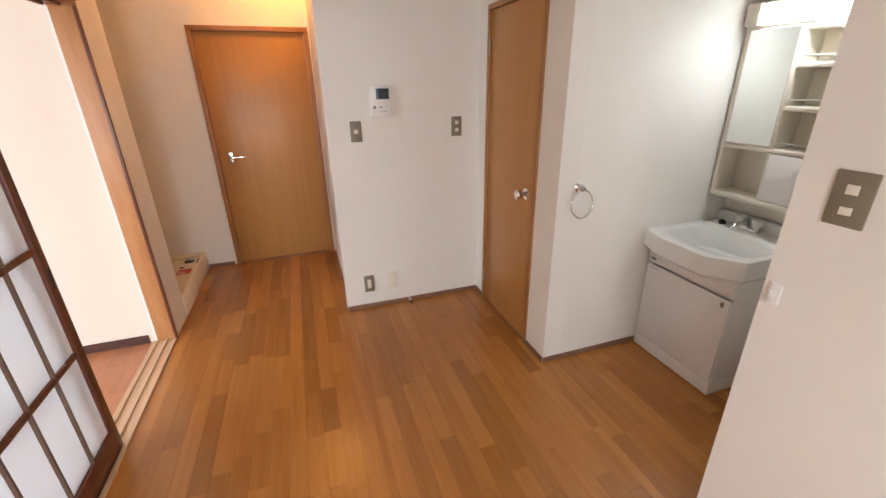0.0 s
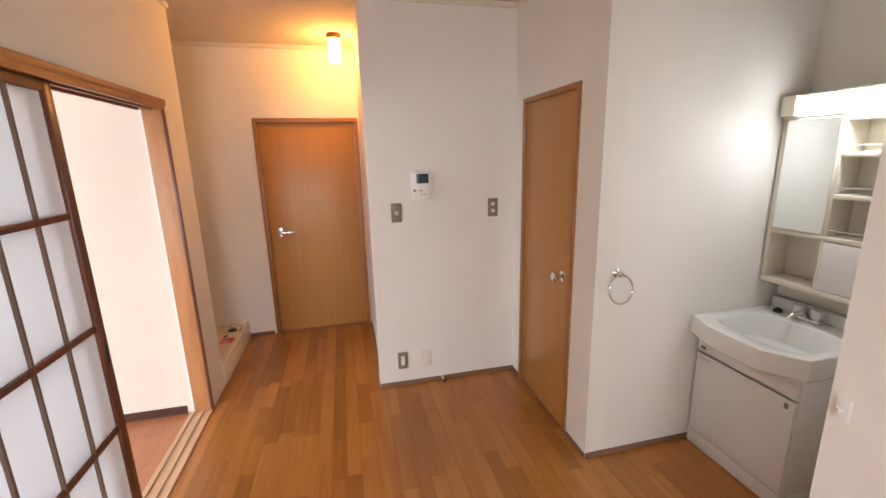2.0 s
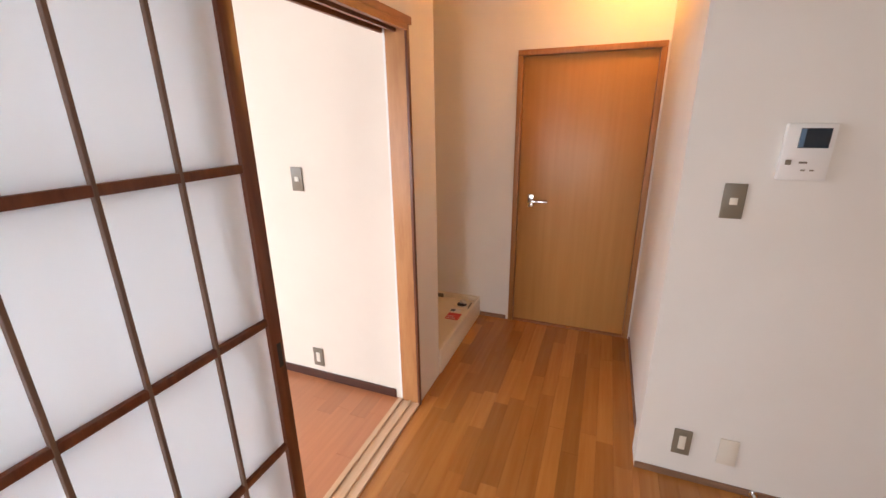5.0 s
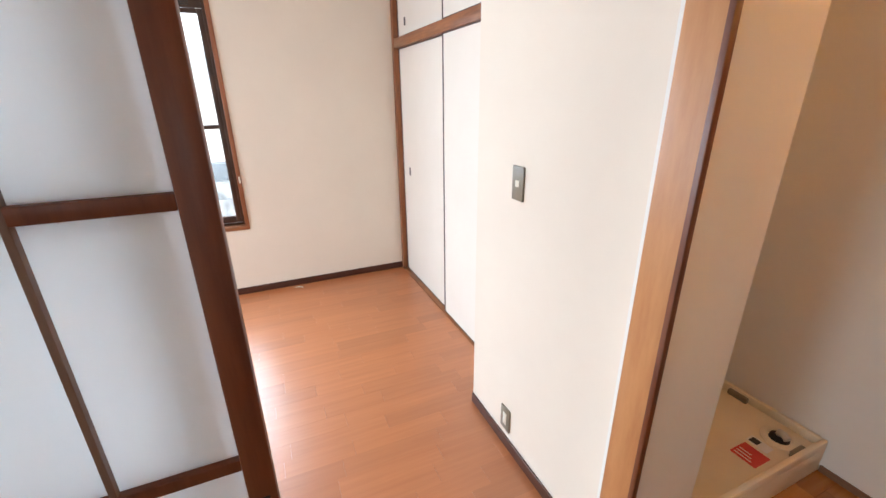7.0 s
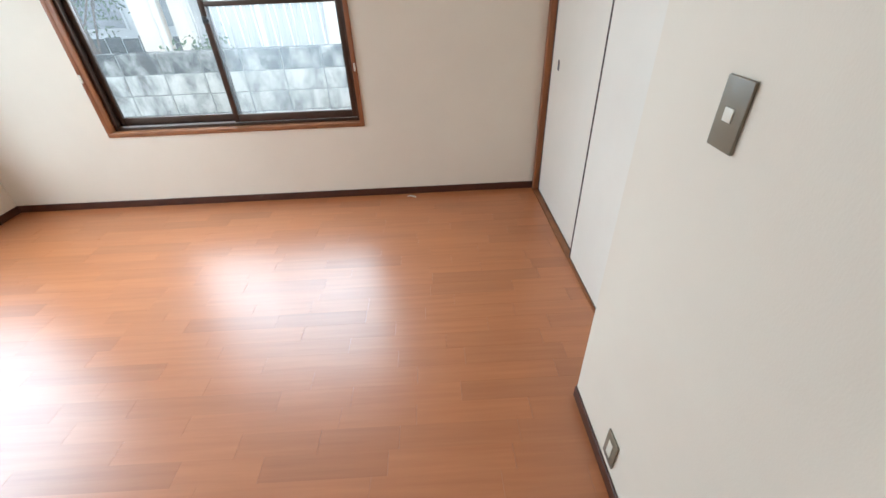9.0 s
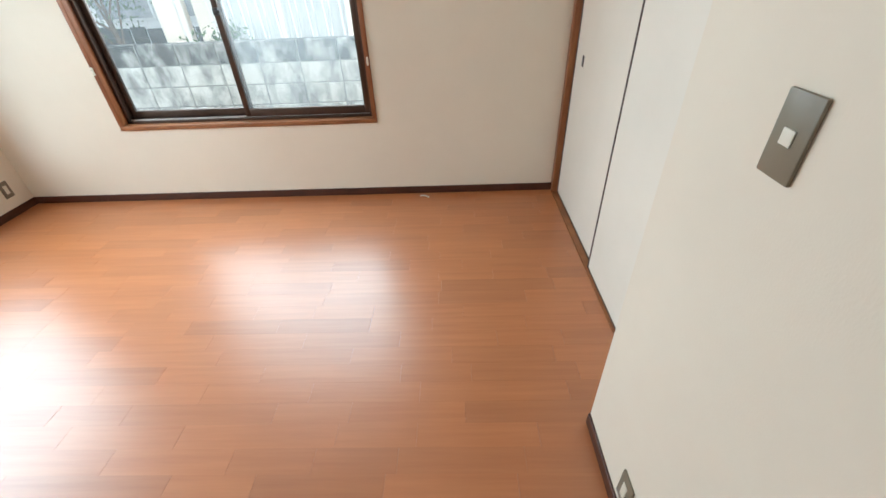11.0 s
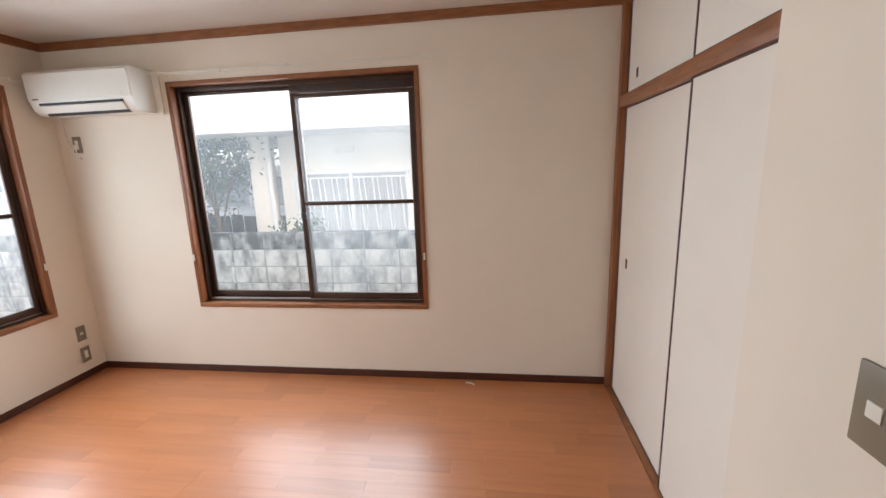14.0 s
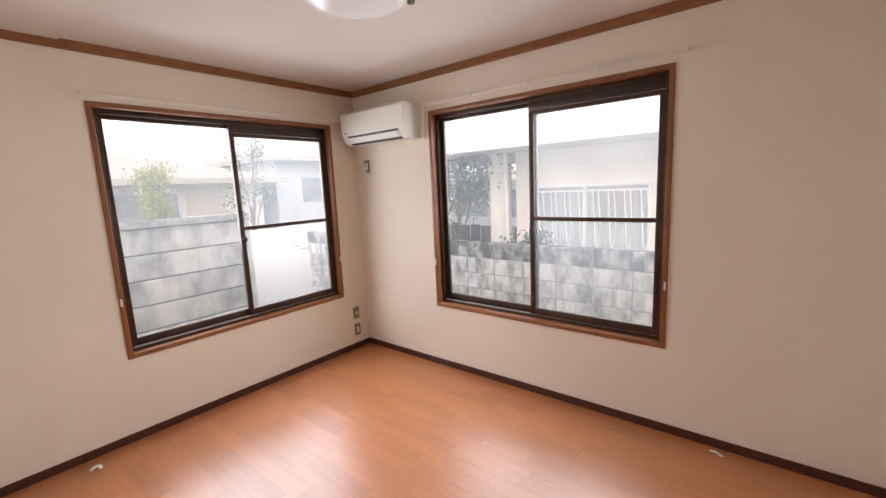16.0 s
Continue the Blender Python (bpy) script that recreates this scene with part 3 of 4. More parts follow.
# ---- windows of the room ----
def window(name, axis, plane, a0, a1, z0, z1, swap, label):
    """A two-sash aluminium sliding window in a stained wooden lining. u runs along the wall; out is the outward depth. swap: the railed sash stands at the low end."""
    out = -1

    def vb(bm, u0, u1, d0, d1, za, zb, bevel=0.0):
        p0, p1 = plane + out * d0, plane + out * d1
        if axis == "y":
            bx(bm, min(p0, p1), u0, za, max(p0, p1), u1, zb, bevel)
        else:
            bx(bm, u0, min(p0, p1), za, u1, max(p0, p1), zb, bevel)
        return bm
    mid = (a0 + a1) / 2
    t = thing(name, (plane, mid, z0) if axis == "y" else (mid, plane, z0), label, "window")
    t["kind"] = "structure"
    w = 0.030
    for n, u0, u1, za, zb in (("lining", a0, a0 + w, z0 + w, z1 - w), ("lining", a1 - w, a1, z0 + w, z1 - w), ("lining_head", a0, a1, z1 - w, z1), ("window_sill", a0, a1, z0, z0 + w)):
        bm = bmesh.new()
        vb(bm, u0, u1, -0.010, 0.080, za, zb, 0.003)
        part(n, bm, M_TRIM if n == "lining" else M_TRIMY, t)
    b0, b1, c0, c1 = a0 + w, a1 - w, z0 + w, z1 - w
    f = 0.022
    for u0, u1, za, zb in ((b0, b0 + f, c0, c1), (b1 - f, b1, c0, c1), (b0 + f, b1 - f, c1 - 0.03, c1), (b0 + f, b1 - f, c0, c0 + 0.018)):
        bm = bmesh.new()
        vb(bm, u0, u1, 0.045, 0.135, za, zb, 0.002)
        part("window_frame", bm, M_BRONZE, t)
    bm = bmesh.new()
    for d in (0.058, 0.092, 0.120):
        vb(bm, b0 + f, b1 - f, d, d + 0.006, c0 + 0.018, c0 + 0.026)
    part("silver_track", bm, M_STEELRAIL, t)
    s0, s1 = b0 + f, b1 - f
    for k, (u0, u1) in enumerate(((s0, mid + 0.022), (mid - 0.022, s1))):
        near = (k == 0) == swap
        d0, d1 = (0.052, 0.078) if near else (0.084, 0.110)
        za, zb = c0 + 0.022, c1 - 0.026
        if near:
            zb -= 0.062
        st = 0.034
        bm = bmesh.new()
        vb(bm, u0, u0 + st, d0, d1, za, zb, 0.003)
        vb(bm, u1 - st, u1, d0, d1, za, zb, 0.003)
        vb(bm, u0 + st, u1 - st, d0, d1, zb - 0.03, zb, 0.003)
        vb(bm, u0 + st, u1 - st, d0, d1, za, za + 0.052, 0.003)
        sash = part("sash", bm, M_BRONZE, t)
        zm = 1.310
        dp = (d0 + d1) / 2
        if near:
            bm = bmesh.new()
            vb(bm, u0 + st, u1 - st, d0 + 0.003, d1 - 0.003, zm - 0.014, zm + 0.014, 0.002)
            part("middle_rail", bm, M_BRONZE, sash)
            for p, q, mt in ((za + 0.05, zm - 0.01, M_FROST), (zm + 0.01, zb - 0.028, M_SCREEN)):
                bm = bmesh.new()
                vb(bm, u0 + st - 0.004, u1 - st + 0.004, dp - 0.0015, dp + 0.0015, p, q)
                g = part("pane", bm, mt, sash, "hazy pane")
                g.visible_shadow = False
            bm = bmesh.new()
            vb(bm, u0, u1, 0.050, 0.080, zb + 0.002, zb + 0.060, 0.003)
            vent = part("vent_bar", bm, M_BRONZE, t, "bronze ventilation bar above the sash")
            for q0, q1 in ((0.08, 0.40), (0.52, 0.92)):
                bm = bmesh.new()
                for r in range(3):
                    vb(bm, u0 + (u1 - u0) * q0, u0 + (u1 - u0) * q1, 0.0475, 0.0505, zb + 0.018 + r * 0.012, zb + 0.024 + r * 0.012)
                part("slot", bm, M_BLACK, vent)
        else:
            bm = bmesh.new()
            vb(bm, u0 + st - 0.004, u1 - st + 0.004, dp - 0.0015, dp + 0.0015, za + 0.05, zb - 0.028)
            g = part("pane", bm, M_GLASS, sash)
            g.visible_shadow = False
    bm = bmesh.new()
    vb(bm, mid - 0.016, mid + 0.016, 0.030, 0.052, 1.205, 1.245, 0.004)
    vb(bm, mid - 0.008, mid + 0.030, 0.022, 0.032, 1.217, 1.233, 0.003)
    part("crescent_lock", bm, M_BLACK, t, "small black crescent lock")
    for u in (a0 + 0.012, a1 - 0.012):
        bm = bmesh.new()
        vb(bm, u - 0.006, u + 0.006, -0.016, -0.0095, 0.905, 0.955, 0.002)
        part("sill_catch", bm, M_IVORY, t, "small ivory catch on the lining")
    return t


window("window_1", "y", WX, 0.406, 2.190, 0.541, 2.177, False, "two-sash bronze aluminium window in stained wooden lining")
window("window_2", "x", SY, -3.210, -1.494, 0.552, 2.160, True, "two-sash bronze aluminium window beside the corner")


def curtain_rail(name_axis, plane, sign, a0, a1, z, label):
    t = thing("curtain_rail", (plane, (a0 + a1) / 2, z) if name_axis == "y" else ((a0 + a1) / 2, plane, z), label, "curtain rail", "curtain rails over the windows")

    def vb(bm, u0, u1, d0, d1, za, zb, bevel=0.0):
        p0, p1 = sorted((plane + sign * d0, plane + sign * d1))
        if name_axis == "y":
            bx(bm, p0, u0, za, p1, u1, zb, bevel, 1)
        else:
            bx(bm, u0, p0, za, u1, p1, zb, bevel, 1)
    for d in (0.035, 0.085):
        bm = bmesh.new()
        vb(bm, a0, a1, d, d + 0.008, z - 0.0045, z + 0.0045, 0.002)
        part("rail", bm, M_IVORY, t)
    n = 5
    for k in range(n):
        u = a0 + 0.08 + (a1 - a0 - 0.16) * k / (n - 1)
        bm = bmesh.new()
        vb(bm, u - 0.008, u + 0.008, 0.0, 0.100, z + 0.0045, z + 0.010)
        vb(bm, u - 0.012, u + 0.012, 0.0, 0.004, z - 0.012, z + 0.022, 0.001)
        vb(bm, u - 0.006, u + 0.006, 0.090, 0.102, z - 0.016, z + 0.010, 0.002)
        part("bracket", bm, M_IVORY, t)
    return t


curtain_rail("y", WX, 1, 0.355, 2.335, 2.215, "double ivory curtain rail above the wide window")
curtain_rail("x", SY, 1, -3.27, -1.385, 2.190, "double ivory curtain rail above the corner window")

# ---- closet front ----
cf = thing("closet_front", (-2.57, FY, 0), "stained wooden closet frame with lintel and sill", "closet frame")
cf["kind"] = "structure"
bm = bmesh.new()
bx(bm, WX, FY - 0.035, 0.0, WX + 0.055, FY + 0.085, RC - 0.002, 0.003)
part("post", bm, M_TRIM, cf)
bm = bmesh.new()
bx(bm, WX + 0.055, FY - 0.035, 1.850, -1.612, FY + 0.085, 1.917, 0.003)
part("lintel", bm, M_TRIMY, cf)
bm = bmesh.new()
bx(bm, WX + 0.055, FY - 0.035, -0.012, -1.612, FY + 0.085, 0.010, 0.002)
part("sill", bm, M_TRIMY, cf)
bm = bmesh.new()
bx(bm, WX + 0.055, FY - 0.030, RC - 0.055, -1.612, FY + 0.085, RC - 0.002, 0.003)
part("head", bm, M_TRIMY, cf)


def fusuma(x0, x1, y, z0, z1, pulls, label):
    t = thing("closet_panel", ((x0 + x1) / 2, y, z0), label, "sliding panel", "white closet panels")
    bm = bmesh.new()
    bx(bm, x0 + 0.008, y, z0 + 0.008, x1 - 0.008, y + 0.018, z1 - 0.008)
    part("panel", bm, M_FUSUMA, t)
    for n, a in (("edge", (x0, x0 + 0.014, z0, z1)), ("edge", (x1 - 0.014, x1, z0, z1)), ("edge", (x0 + 0.014, x1 - 0.014, z0, z0 + 0.008)), ("edge", (x0 + 0.014, x1 - 0.014, z1 - 0.008, z1))):
        bm = bmesh.new()
        bx(bm, a[0], y - 0.003, a[2], a[1], y + 0.020, a[3], 0.0015, 1)
        part(n, bm, M_EDGE, t)
    for px, pz, hw, hh in pulls:
        bm = bmesh.new()
        bx(bm, px - hw, y - 0.003, pz - hh, px + hw, y + 0.001, pz + hh, 0.001, 1)
        pull = part("finger_pull", bm, M_EDGE, t, "black finger pull")
        bm = bmesh.new()
        bx(bm, px - hw * 0.6, y - 0.0035, pz - hh * 0.7, px + hw * 0.6, y - 0.0025, pz + hh * 0.7)
        part("hollow", bm, M_BLACK, pull)
    return t


fusuma(WX + 0.056, -2.510, FY + 0.004, 0.010, 1.850, [(-3.275, 0.925, 0.014, 0.030)], "tall white paper closet panel with dark edges")
fusuma(-2.535, -1.614, FY - 0.022, 0.010, 1.850, [(-1.69, 0.925, 0.014, 0.030)], "tall white paper closet panel standing in front")
fusuma(WX + 0.056, -2.510, FY + 0.004, 1.917, RC - 0.056, [(-3.275, 2.015, 0.014, 0.026)], "low white paper panel above the closet")
fusuma(-2.535, -1.614, FY - 0.022, 1.917, RC - 0.056, [(-1.69, 2.015, 0.014, 0.026)], "low white paper panel above the closet, in front")


# ---- plates on the walls ----
def plate(name, axis, plane, sign, u, z, w, h, holes, label, category, mat=None, face=None):
    """A wall plate with its keys or sockets: holes are (du, dz, w, h)."""
    t = thing(name, (plane, u, z) if axis == "y" else (u, plane, z), label, category)

    def vb(u0, u1, d0, d1, za, zb, bevel):
        bm = bmesh.new()
        p0, p1 = sorted((plane + sign * d0, plane + sign * d1))
        if axis == "y":
            bx(bm, p0, u0, za, p1, u1, zb, bevel)
        else:
            bx(bm, u0, p0, za, u1, p1, zb, bevel)
        return bm
    part("cover", vb(u - w / 2, u + w / 2, 0, 0.008, z - h / 2, z + h / 2, 0.003), mat or M_PLATE, t)
    for du, dz, hw, hh in holes:
        part("socket" if category == "outlet" else "key", vb(u + du - hw / 2, u + du + hw / 2, 0.007, 0.0105, z + dz - hh / 2, z + dz + hh / 2, 0.0015), face or M_IVORY, t, "ivory insert")
    return t


plate("light_switch", "x", NY, -1, 0.608, 1.220, 0.068, 0.122, [(0, 0, 0.024, 0.024)], "taupe metal light switch beside the intercom", "switch")
plate("light_switch", "x", NY, -1, 1.259, 1.223, 0.070, 0.122, [(0, 0.024, 0.024, 0.022), (0, -0.022, 0.024, 0.022)], "taupe metal double switch near the toilet door", "switch")
plate("power_outlet", "x", NY, -1, 0.603, 0.190, 0.068, 0.122, [(0, 0, 0.026, 0.066)], "taupe metal outlet low on the stub wall", "outlet")
plate("blank_plate", "x", NY, -1, 0.768, 0.190, 0.068, 0.122, [], "blank ivory wall plate", "wall plate", M_IVORY)
plate("light_switch", "y", TX, -1, 1.067, 1.236, 0.078, 0.124, [(0, 0.022, 0.024, 0.022), (0, -0.026, 0.024, 0.018)], "taupe metal double switch beside the alcove", "switch")
plate("light_switch", "x", CY, -1, -1.301, 1.211, 0.070, 0.124, [(0, 0, 0.024, 0.024)], "taupe metal light switch with an ivory key", "switch")
plate("power_outlet", "x", CY, -1, -1.300, 0.150, 0.070, 0.118, [(0, 0, 0.026, 0.062)], "taupe metal outlet low beside the closet", "outlet")
plate("power_outlet", "x", SY, 1, -3.341, 0.362, 0.068, 0.118, [(0, 0, 0.022, 0.022)], "taupe antenna outlet in the corner", "outlet")
plate("power_outlet", "x", SY, 1, -3.343, 0.190, 0.068, 0.118, [(0, 0, 0.026, 0.062)], "taupe power outlet in the corner", "outlet")
plate("power_outlet", "y", WX, 1, -0.385, 1.785, 0.068, 0.118, [(0, 0.0, 0.026, 0.062)], "taupe outlet below the air conditioner", "outlet")

bell = thing("intercom", (0.771, NY, 1.30), "white video intercom with a dark screen", "intercom")
bm = bmesh.new()
bx(bm, 0.707, NY - 0.024, 1.300, 0.835, NY, 1.476, 0.005)
part("case", bm, M_WHITE, bell)
bm = bmesh.new()
bx(bm, 0.742, NY - 0.0262, 1.402, 0.820, NY - 0.0235, 1.462, 0.001, 1)
scr = part("screen", bm, M_SCRN, bell, "dark display")
bm = bmesh.new()
bx(bm, 0.744, NY - 0.027, 1.404, 0.756, NY - 0.0258, 1.460)
part("side_key", bm, M_BLUE, scr)
for u, z, w, h in ((0.728, 1.357, 0.016, 0.016), (0.766, 1.357, 0.022, 0.006), (0.793, 1.333, 0.012, 0.005), (0.770, 1.333, 0.012, 0.005)):
    bm = bmesh.new()
    bx(bm, u - w / 2, NY - 0.026, z - h / 2, u + w / 2, NY - 0.0235, z + h / 2, 0.001, 1)
    part("button", bm, M_PLATE, bell)

stop = thing("door_stop", (0.884, NY - 0.008, 0.02), "small chrome door stop on the baseboard", "door stop")
bm = bmesh.new()
turned(bm, (0.884, NY - 0.008, 0.022), (0, -1, 0), [(0, 0.016), (0.004, 0.016), (0.006, 0.008), (0.040, 0.007), (0.044, 0.010), (0.050, 0.010)], 18)
part("stem", bm, M_CHROME, stop)
bm = bmesh.new()
turned(bm, (0.884, NY - 0.058, 0.022), (0, -1, 0), [(0, 0.011), (0.009, 0.011), (0.012, 0.008)], 18)
part("rubber_tip", bm, M_BLACK, stop)

hook = thing("wall_hook", (TX, 1.153, 0.93), "small white plastic wall hook", "hook")
bm = bmesh.new()
bx(bm, TX - 0.008, 1.137, 0.928, TX, 1.169, 0.988, 0.003)
part("back_plate", bm, M_WHITE, hook)
bm = bmesh.new()
tube(bm, [(TX - 0.006, 1.153, 0.958), (TX - 0.016, 1.153, 0.953), (TX - 0.021, 1.153, 0.961), (TX - 0.021, 1.153, 0.971)], 0.005)
part("prong", bm, M_WHITE, hook)

ring = thing("towel_ring", (1.530, TY, 0.98), "chrome towel ring on the white wall", "towel ring")
bm = bmesh.new()
turned(bm, (1.530, TY, 1.006), (0, -1, 0), [(0, 0.024), (0.006, 0.024), (0.010, 0.018), (0.016, 0.012), (0.034, 0.012), (0.040, 0.015), (0.046, 0.010)], 24)
part("rosette", bm, M_CHROME, ring)
bm = bmesh.new()
tube(bm, [(1.530 + 0.062 * math.sin(a), TY - 0.034 - 0.016 * (1 - math.cos(a)) / 2, 0.933 + 0.068 * math.cos(a)) for a in [2 * math.pi * k / 40 for k in range(40)]], 0.0042, 8, True)
part("ring", bm, M_CHROME, ring)

# ---- hall lamp ----
hl = thing("ceiling_lamp", (0.301, 3.96, KC), "small lit cylindrical glass lamp on the hall ceiling", "lamp")
bm = bmesh.new()
turned(bm, (0.301, 3.96, KC), (0, 0, -1), [(0, 0.052), (0.018, 0.052), (0.034, 0.046), (0.036, 0.030)], 28)
part("base", bm, M_TRIM, hl, "brown wooden lamp base")
bm = bmesh.new()
turned(bm, (0.301, 3.96, KC - 0.032), (0, 0, -1), [(0, 0.040), (0.004, 0.044), (0.150, 0.044), (0.168, 0.036), (0.172, 0.015)], 28)
part("glass_shade", bm, M_BULB, hl, "glowing frosted glass cylinder")

# ---- washing machine pan ----
pan = thing("washing_machine_pan", (-0.97, 3.90, 0), "cream plastic washing machine pan with drain", "drain pan")
PX = KX + 0.008
bm = bmesh.new()
bx(bm, -1.295, 3.475, 0.0, PX, 4.318, 0.122, 0.004)
part("plinth", bm, M_CREAM, pan)
for a in ((-1.295, 3.475, -1.275, 4.318), (PX - 0.022, 3.475, PX, 4.318), (-1.275, 3.475, PX - 0.022, 3.497), (-1.275, 4.296, PX - 0.022, 4.318)):
    bm = bmesh.new()
    bx(bm, a[0], a[1], 0.118, a[2], a[3], 0.160, 0.006)
    part("rim", bm, M_CREAM, pan)
for a in ((-1.02, 4.276, -0.93, 4.2965), (PX - 0.0425, 4.13, PX - 0.0215, 4.21)):
    bm = bmesh.new()
    bx(bm, a[0], a[1], 0.121, a[2], a[3], 0.150, 0.005)
    part("rim_lug", bm, M_PLATE, pan, "brown fixing lug inside the rim")
bm = bmesh.new()
turned(bm, (-0.742, 4.195, 0.1215), (0, 0, 1), [(0, 0.068), (0.005, 0.068), (0.010, 0.060), (0.010, 0.046), (0.003, 0.042)], 32)
drain = part("drain_ring", bm, M_CREAM, pan)
bm = bmesh.new()
turned(bm, (-0.742, 4.195, 0.123), (0, 0, 1), [(0, 0.038), (0.010, 0.036), (0.016, 0.022)], 24)
part("drain_trap", bm, M_BLACK, drain)
bm = bmesh.new()
tube(bm, [(-0.748, 4.20, 0.134), (-0.742, 4.190, 0.158), (-0.725, 4.180, 0.164), (-0.706, 4.172, 0.156)], 0.014, 12)
part("elbow", bm, M_STEELRAIL, drain, "grey hose elbow")
bm = bmesh.new()
bx(bm, -0.790, 3.945, 0.1222, -0.690, 4.045, 0.1236)
stick = part("sticker", bm, M_RED, pan, "red warning sticker with pale bars")
for k in range(3):
    bm = bmesh.new()
    bx(bm, -0.782, 3.958 + 0.018 * k, 0.1234, -0.715 - 0.01 * k, 3.963 + 0.018 * k, 0.1242)
    part("text_bar", bm, M_PAPER, stick)
bm = bmesh.new()
bx(bm, -0.800, 4.062, 0.1222, -0.715, 4.112, 0.1236)
label2 = part("sticker", bm, M_PAPER, pan, "white sticker with a dark picture")
bm = bmesh.new()
bx(bm, -0.792, 4.070, 0.1234, -0.758, 4.104, 0.1242)
part("picture", bm, M_BLACK, label2)

# ---- washstand ----
VY0, VY1, VX = 1.655, 2.158, 2.045
vs = thing("washstand", (2.29, 1.89, 0), "white laminate washstand with a ceramic basin", "washstand")
bm = bmesh.new()
bx(bm, VX + 0.20, VY0 + 0.018, 0.075, BX - 0.01, VY1 - 0.018, 0.625, 0.003)
part("body", bm, M_CABWHITE, vs)
for a in (VY0, VY1 - 0.018):
    bm = bmesh.new()
    bx(bm, VX + 0.018, a, 0.075, BX - 0.01, a + 0.018, 0.632, 0.002)
    part("side_panel", bm, M_CABWHITE, vs)
bm = bmesh.new()
bx(bm, VX + 0.004, VY0, 0.0, BX - 0.01, VY1, 0.075, 0.002)
part("plinth", bm, M_CABWHITE, vs)
bm = bmesh.new()
bx(bm, VX, VY0 + 0.004, 0.080, VX + 0.018, VY1 - 0.004, 0.533, 0.004)
vd = part("door", bm, M_CABWHITE, vs)
bm = bmesh.new()
bx(bm, VX - 0.010, VY1 - 0.085, 0.500, VX + 0.002, VY1 - 0.022, 0.516, 0.004)
part("handle", bm, M_CABWHITE, vd)
bm = bmesh.new()
bx(bm, VX - 0.003, VY0 + 0.030, 0.490, VX + 0.002, VY0 + 0.046, 0.516, 0.002)
part("catch", bm, M_PLATE, vd)
bm = bmesh.new()
bx(bm, VX, VY0 + 0.004, 0.545, VX + 0.018, VY1 - 0.004, 0.640, 0.003)
vp = part("front_panel", bm, M_CABWHITE, vs)
bm = bmesh.new()
bx(bm, VX - 0.002, VY1 - 0.055, 0.562, VX + 0.001, VY1 - 0.025, 0.576)
part("badge", bm, M_PLATE, vp)


def basin():
    """A ceramic top with a bowed front, a sunk bowl and an upstand at the back."""
    bm = bmesh.new()
    y0, y1, xb, xf = 1.632, 2.163, BX - 0.004, 1.945
    n = 40
    out, rim, lip, mid, low = [], [], [], [], []
    yc, xc = (y0 + y1) / 2, (xb + xf) / 2 - 0.03
    for k in range(n):
        a = 2 * math.pi * k / n
        c, s = math.cos(a), math.sin(a)
        q = max(abs(c), abs(s))
        u, v = c / q, s / q
        yy = yc + (y1 - y0) / 2 * v
        front = xf + (0.05 if v > 0 else 0.10) * max(0.0, abs(v) - 0.5) / 0.5
        xx = (front + xb) / 2 + (xb - front) / 2 * u
        out.append((xx, yy))
        e = (abs(c) ** 4 + abs(s) ** 4) ** -0.25
        bxx = xc + 0.165 * c * e - 0.02 * (c < 0) * (1 - abs(s))
        byy = yc + 0.215 * s * e
        rim.append((bxx, byy))
        lip.append((xc + (bxx - xc) * 0.95, yc + (byy - yc) * 0.96))
        mid.append((xc + (bxx - xc) * 0.80, yc + (byy - yc) * 0.84))
        low.append((xc + (bxx - xc) * 0.40, yc + (byy - yc) * 0.45))

    def shrink(pts, f):
        return [(xc + (x - xc) * f, yc + (y - yc) * f) for x, y in pts]
    layers = [(shrink(out, 0.93), 0.628), (out, 0.650), (out, 0.728), (shrink(out, 0.985), 0.738), (shrink(rim, 1.03), 0.738), (rim, 0.735), (lip, 0.722), (mid, 0.615), (low, 0.585)]
    rings = [[bm.verts.new((x, y, z)) for x, y in pts] for pts, z in layers]
    for a, b in zip(rings, rings[1:]):
        for k in range(n):
            bm.faces.new((a[k], a[(k + 1) % n], b[(k + 1) % n], b[k]))
    bm.faces.new(rings[0][::-1])
    bm.faces.new(rings[-1])
    return bm


bs = part("basin", basin(), M_CERAMIC, vs, "white ceramic basin with a bowed front")
bm = bmesh.new()
bx(bm, BX - 0.045, 1.640, 0.736, BX - 0.004, 2.160, 0.795, 0.008)
part("upstand", bm, M_CERAMIC, bs)
bm = bmesh.new()
bx(bm, 2.395, 1.880, 0.700, 2.402, 1.930, 0.711, 0.003)
part("overflow", bm, M_BLACK, bs, "dark overflow slot")
bm = bmesh.new()
cyl(bm, (2.285, 1.900, 0.584), (2.285, 1.900, 0.590), 0.022)
part("waste", bm, M_CHROME, bs)
bm = bmesh.new()
turned(bm, (2.44, 2.075, 0.737), (0, 0, 1), [(0, 0.020), (0.012, 0.020), (0.018, 0.014), (0.024, 0.006)], 20)
part("plug", bm, M_BLACK, bs, "black rubber plug")
tap = thing("mixer_tap", (2.45, 1.875, 0.737), "chrome basin tap with two round handles", "tap")
bm = bmesh.new()
bx(bm, 2.430, 1.880, 0.735, 2.482, 2.010, 0.757, 0.010, 3)
part("tap_body", bm, M_CHROME, tap)
for yy in (1.903, 1.987):
    bm = bmesh.new()
    turned(bm, (2.455, yy, 0.755), (0, 0, 1), [(0, 0.018), (0.014, 0.018), (0.018, 0.029), (0.046, 0.030), (0.054, 0.024), (0.056, 0.010)], 12)
    part("tap_handle", bm, M_STEELRAIL, tap, "ribbed clear-grey handle")
bm = bmesh.new()
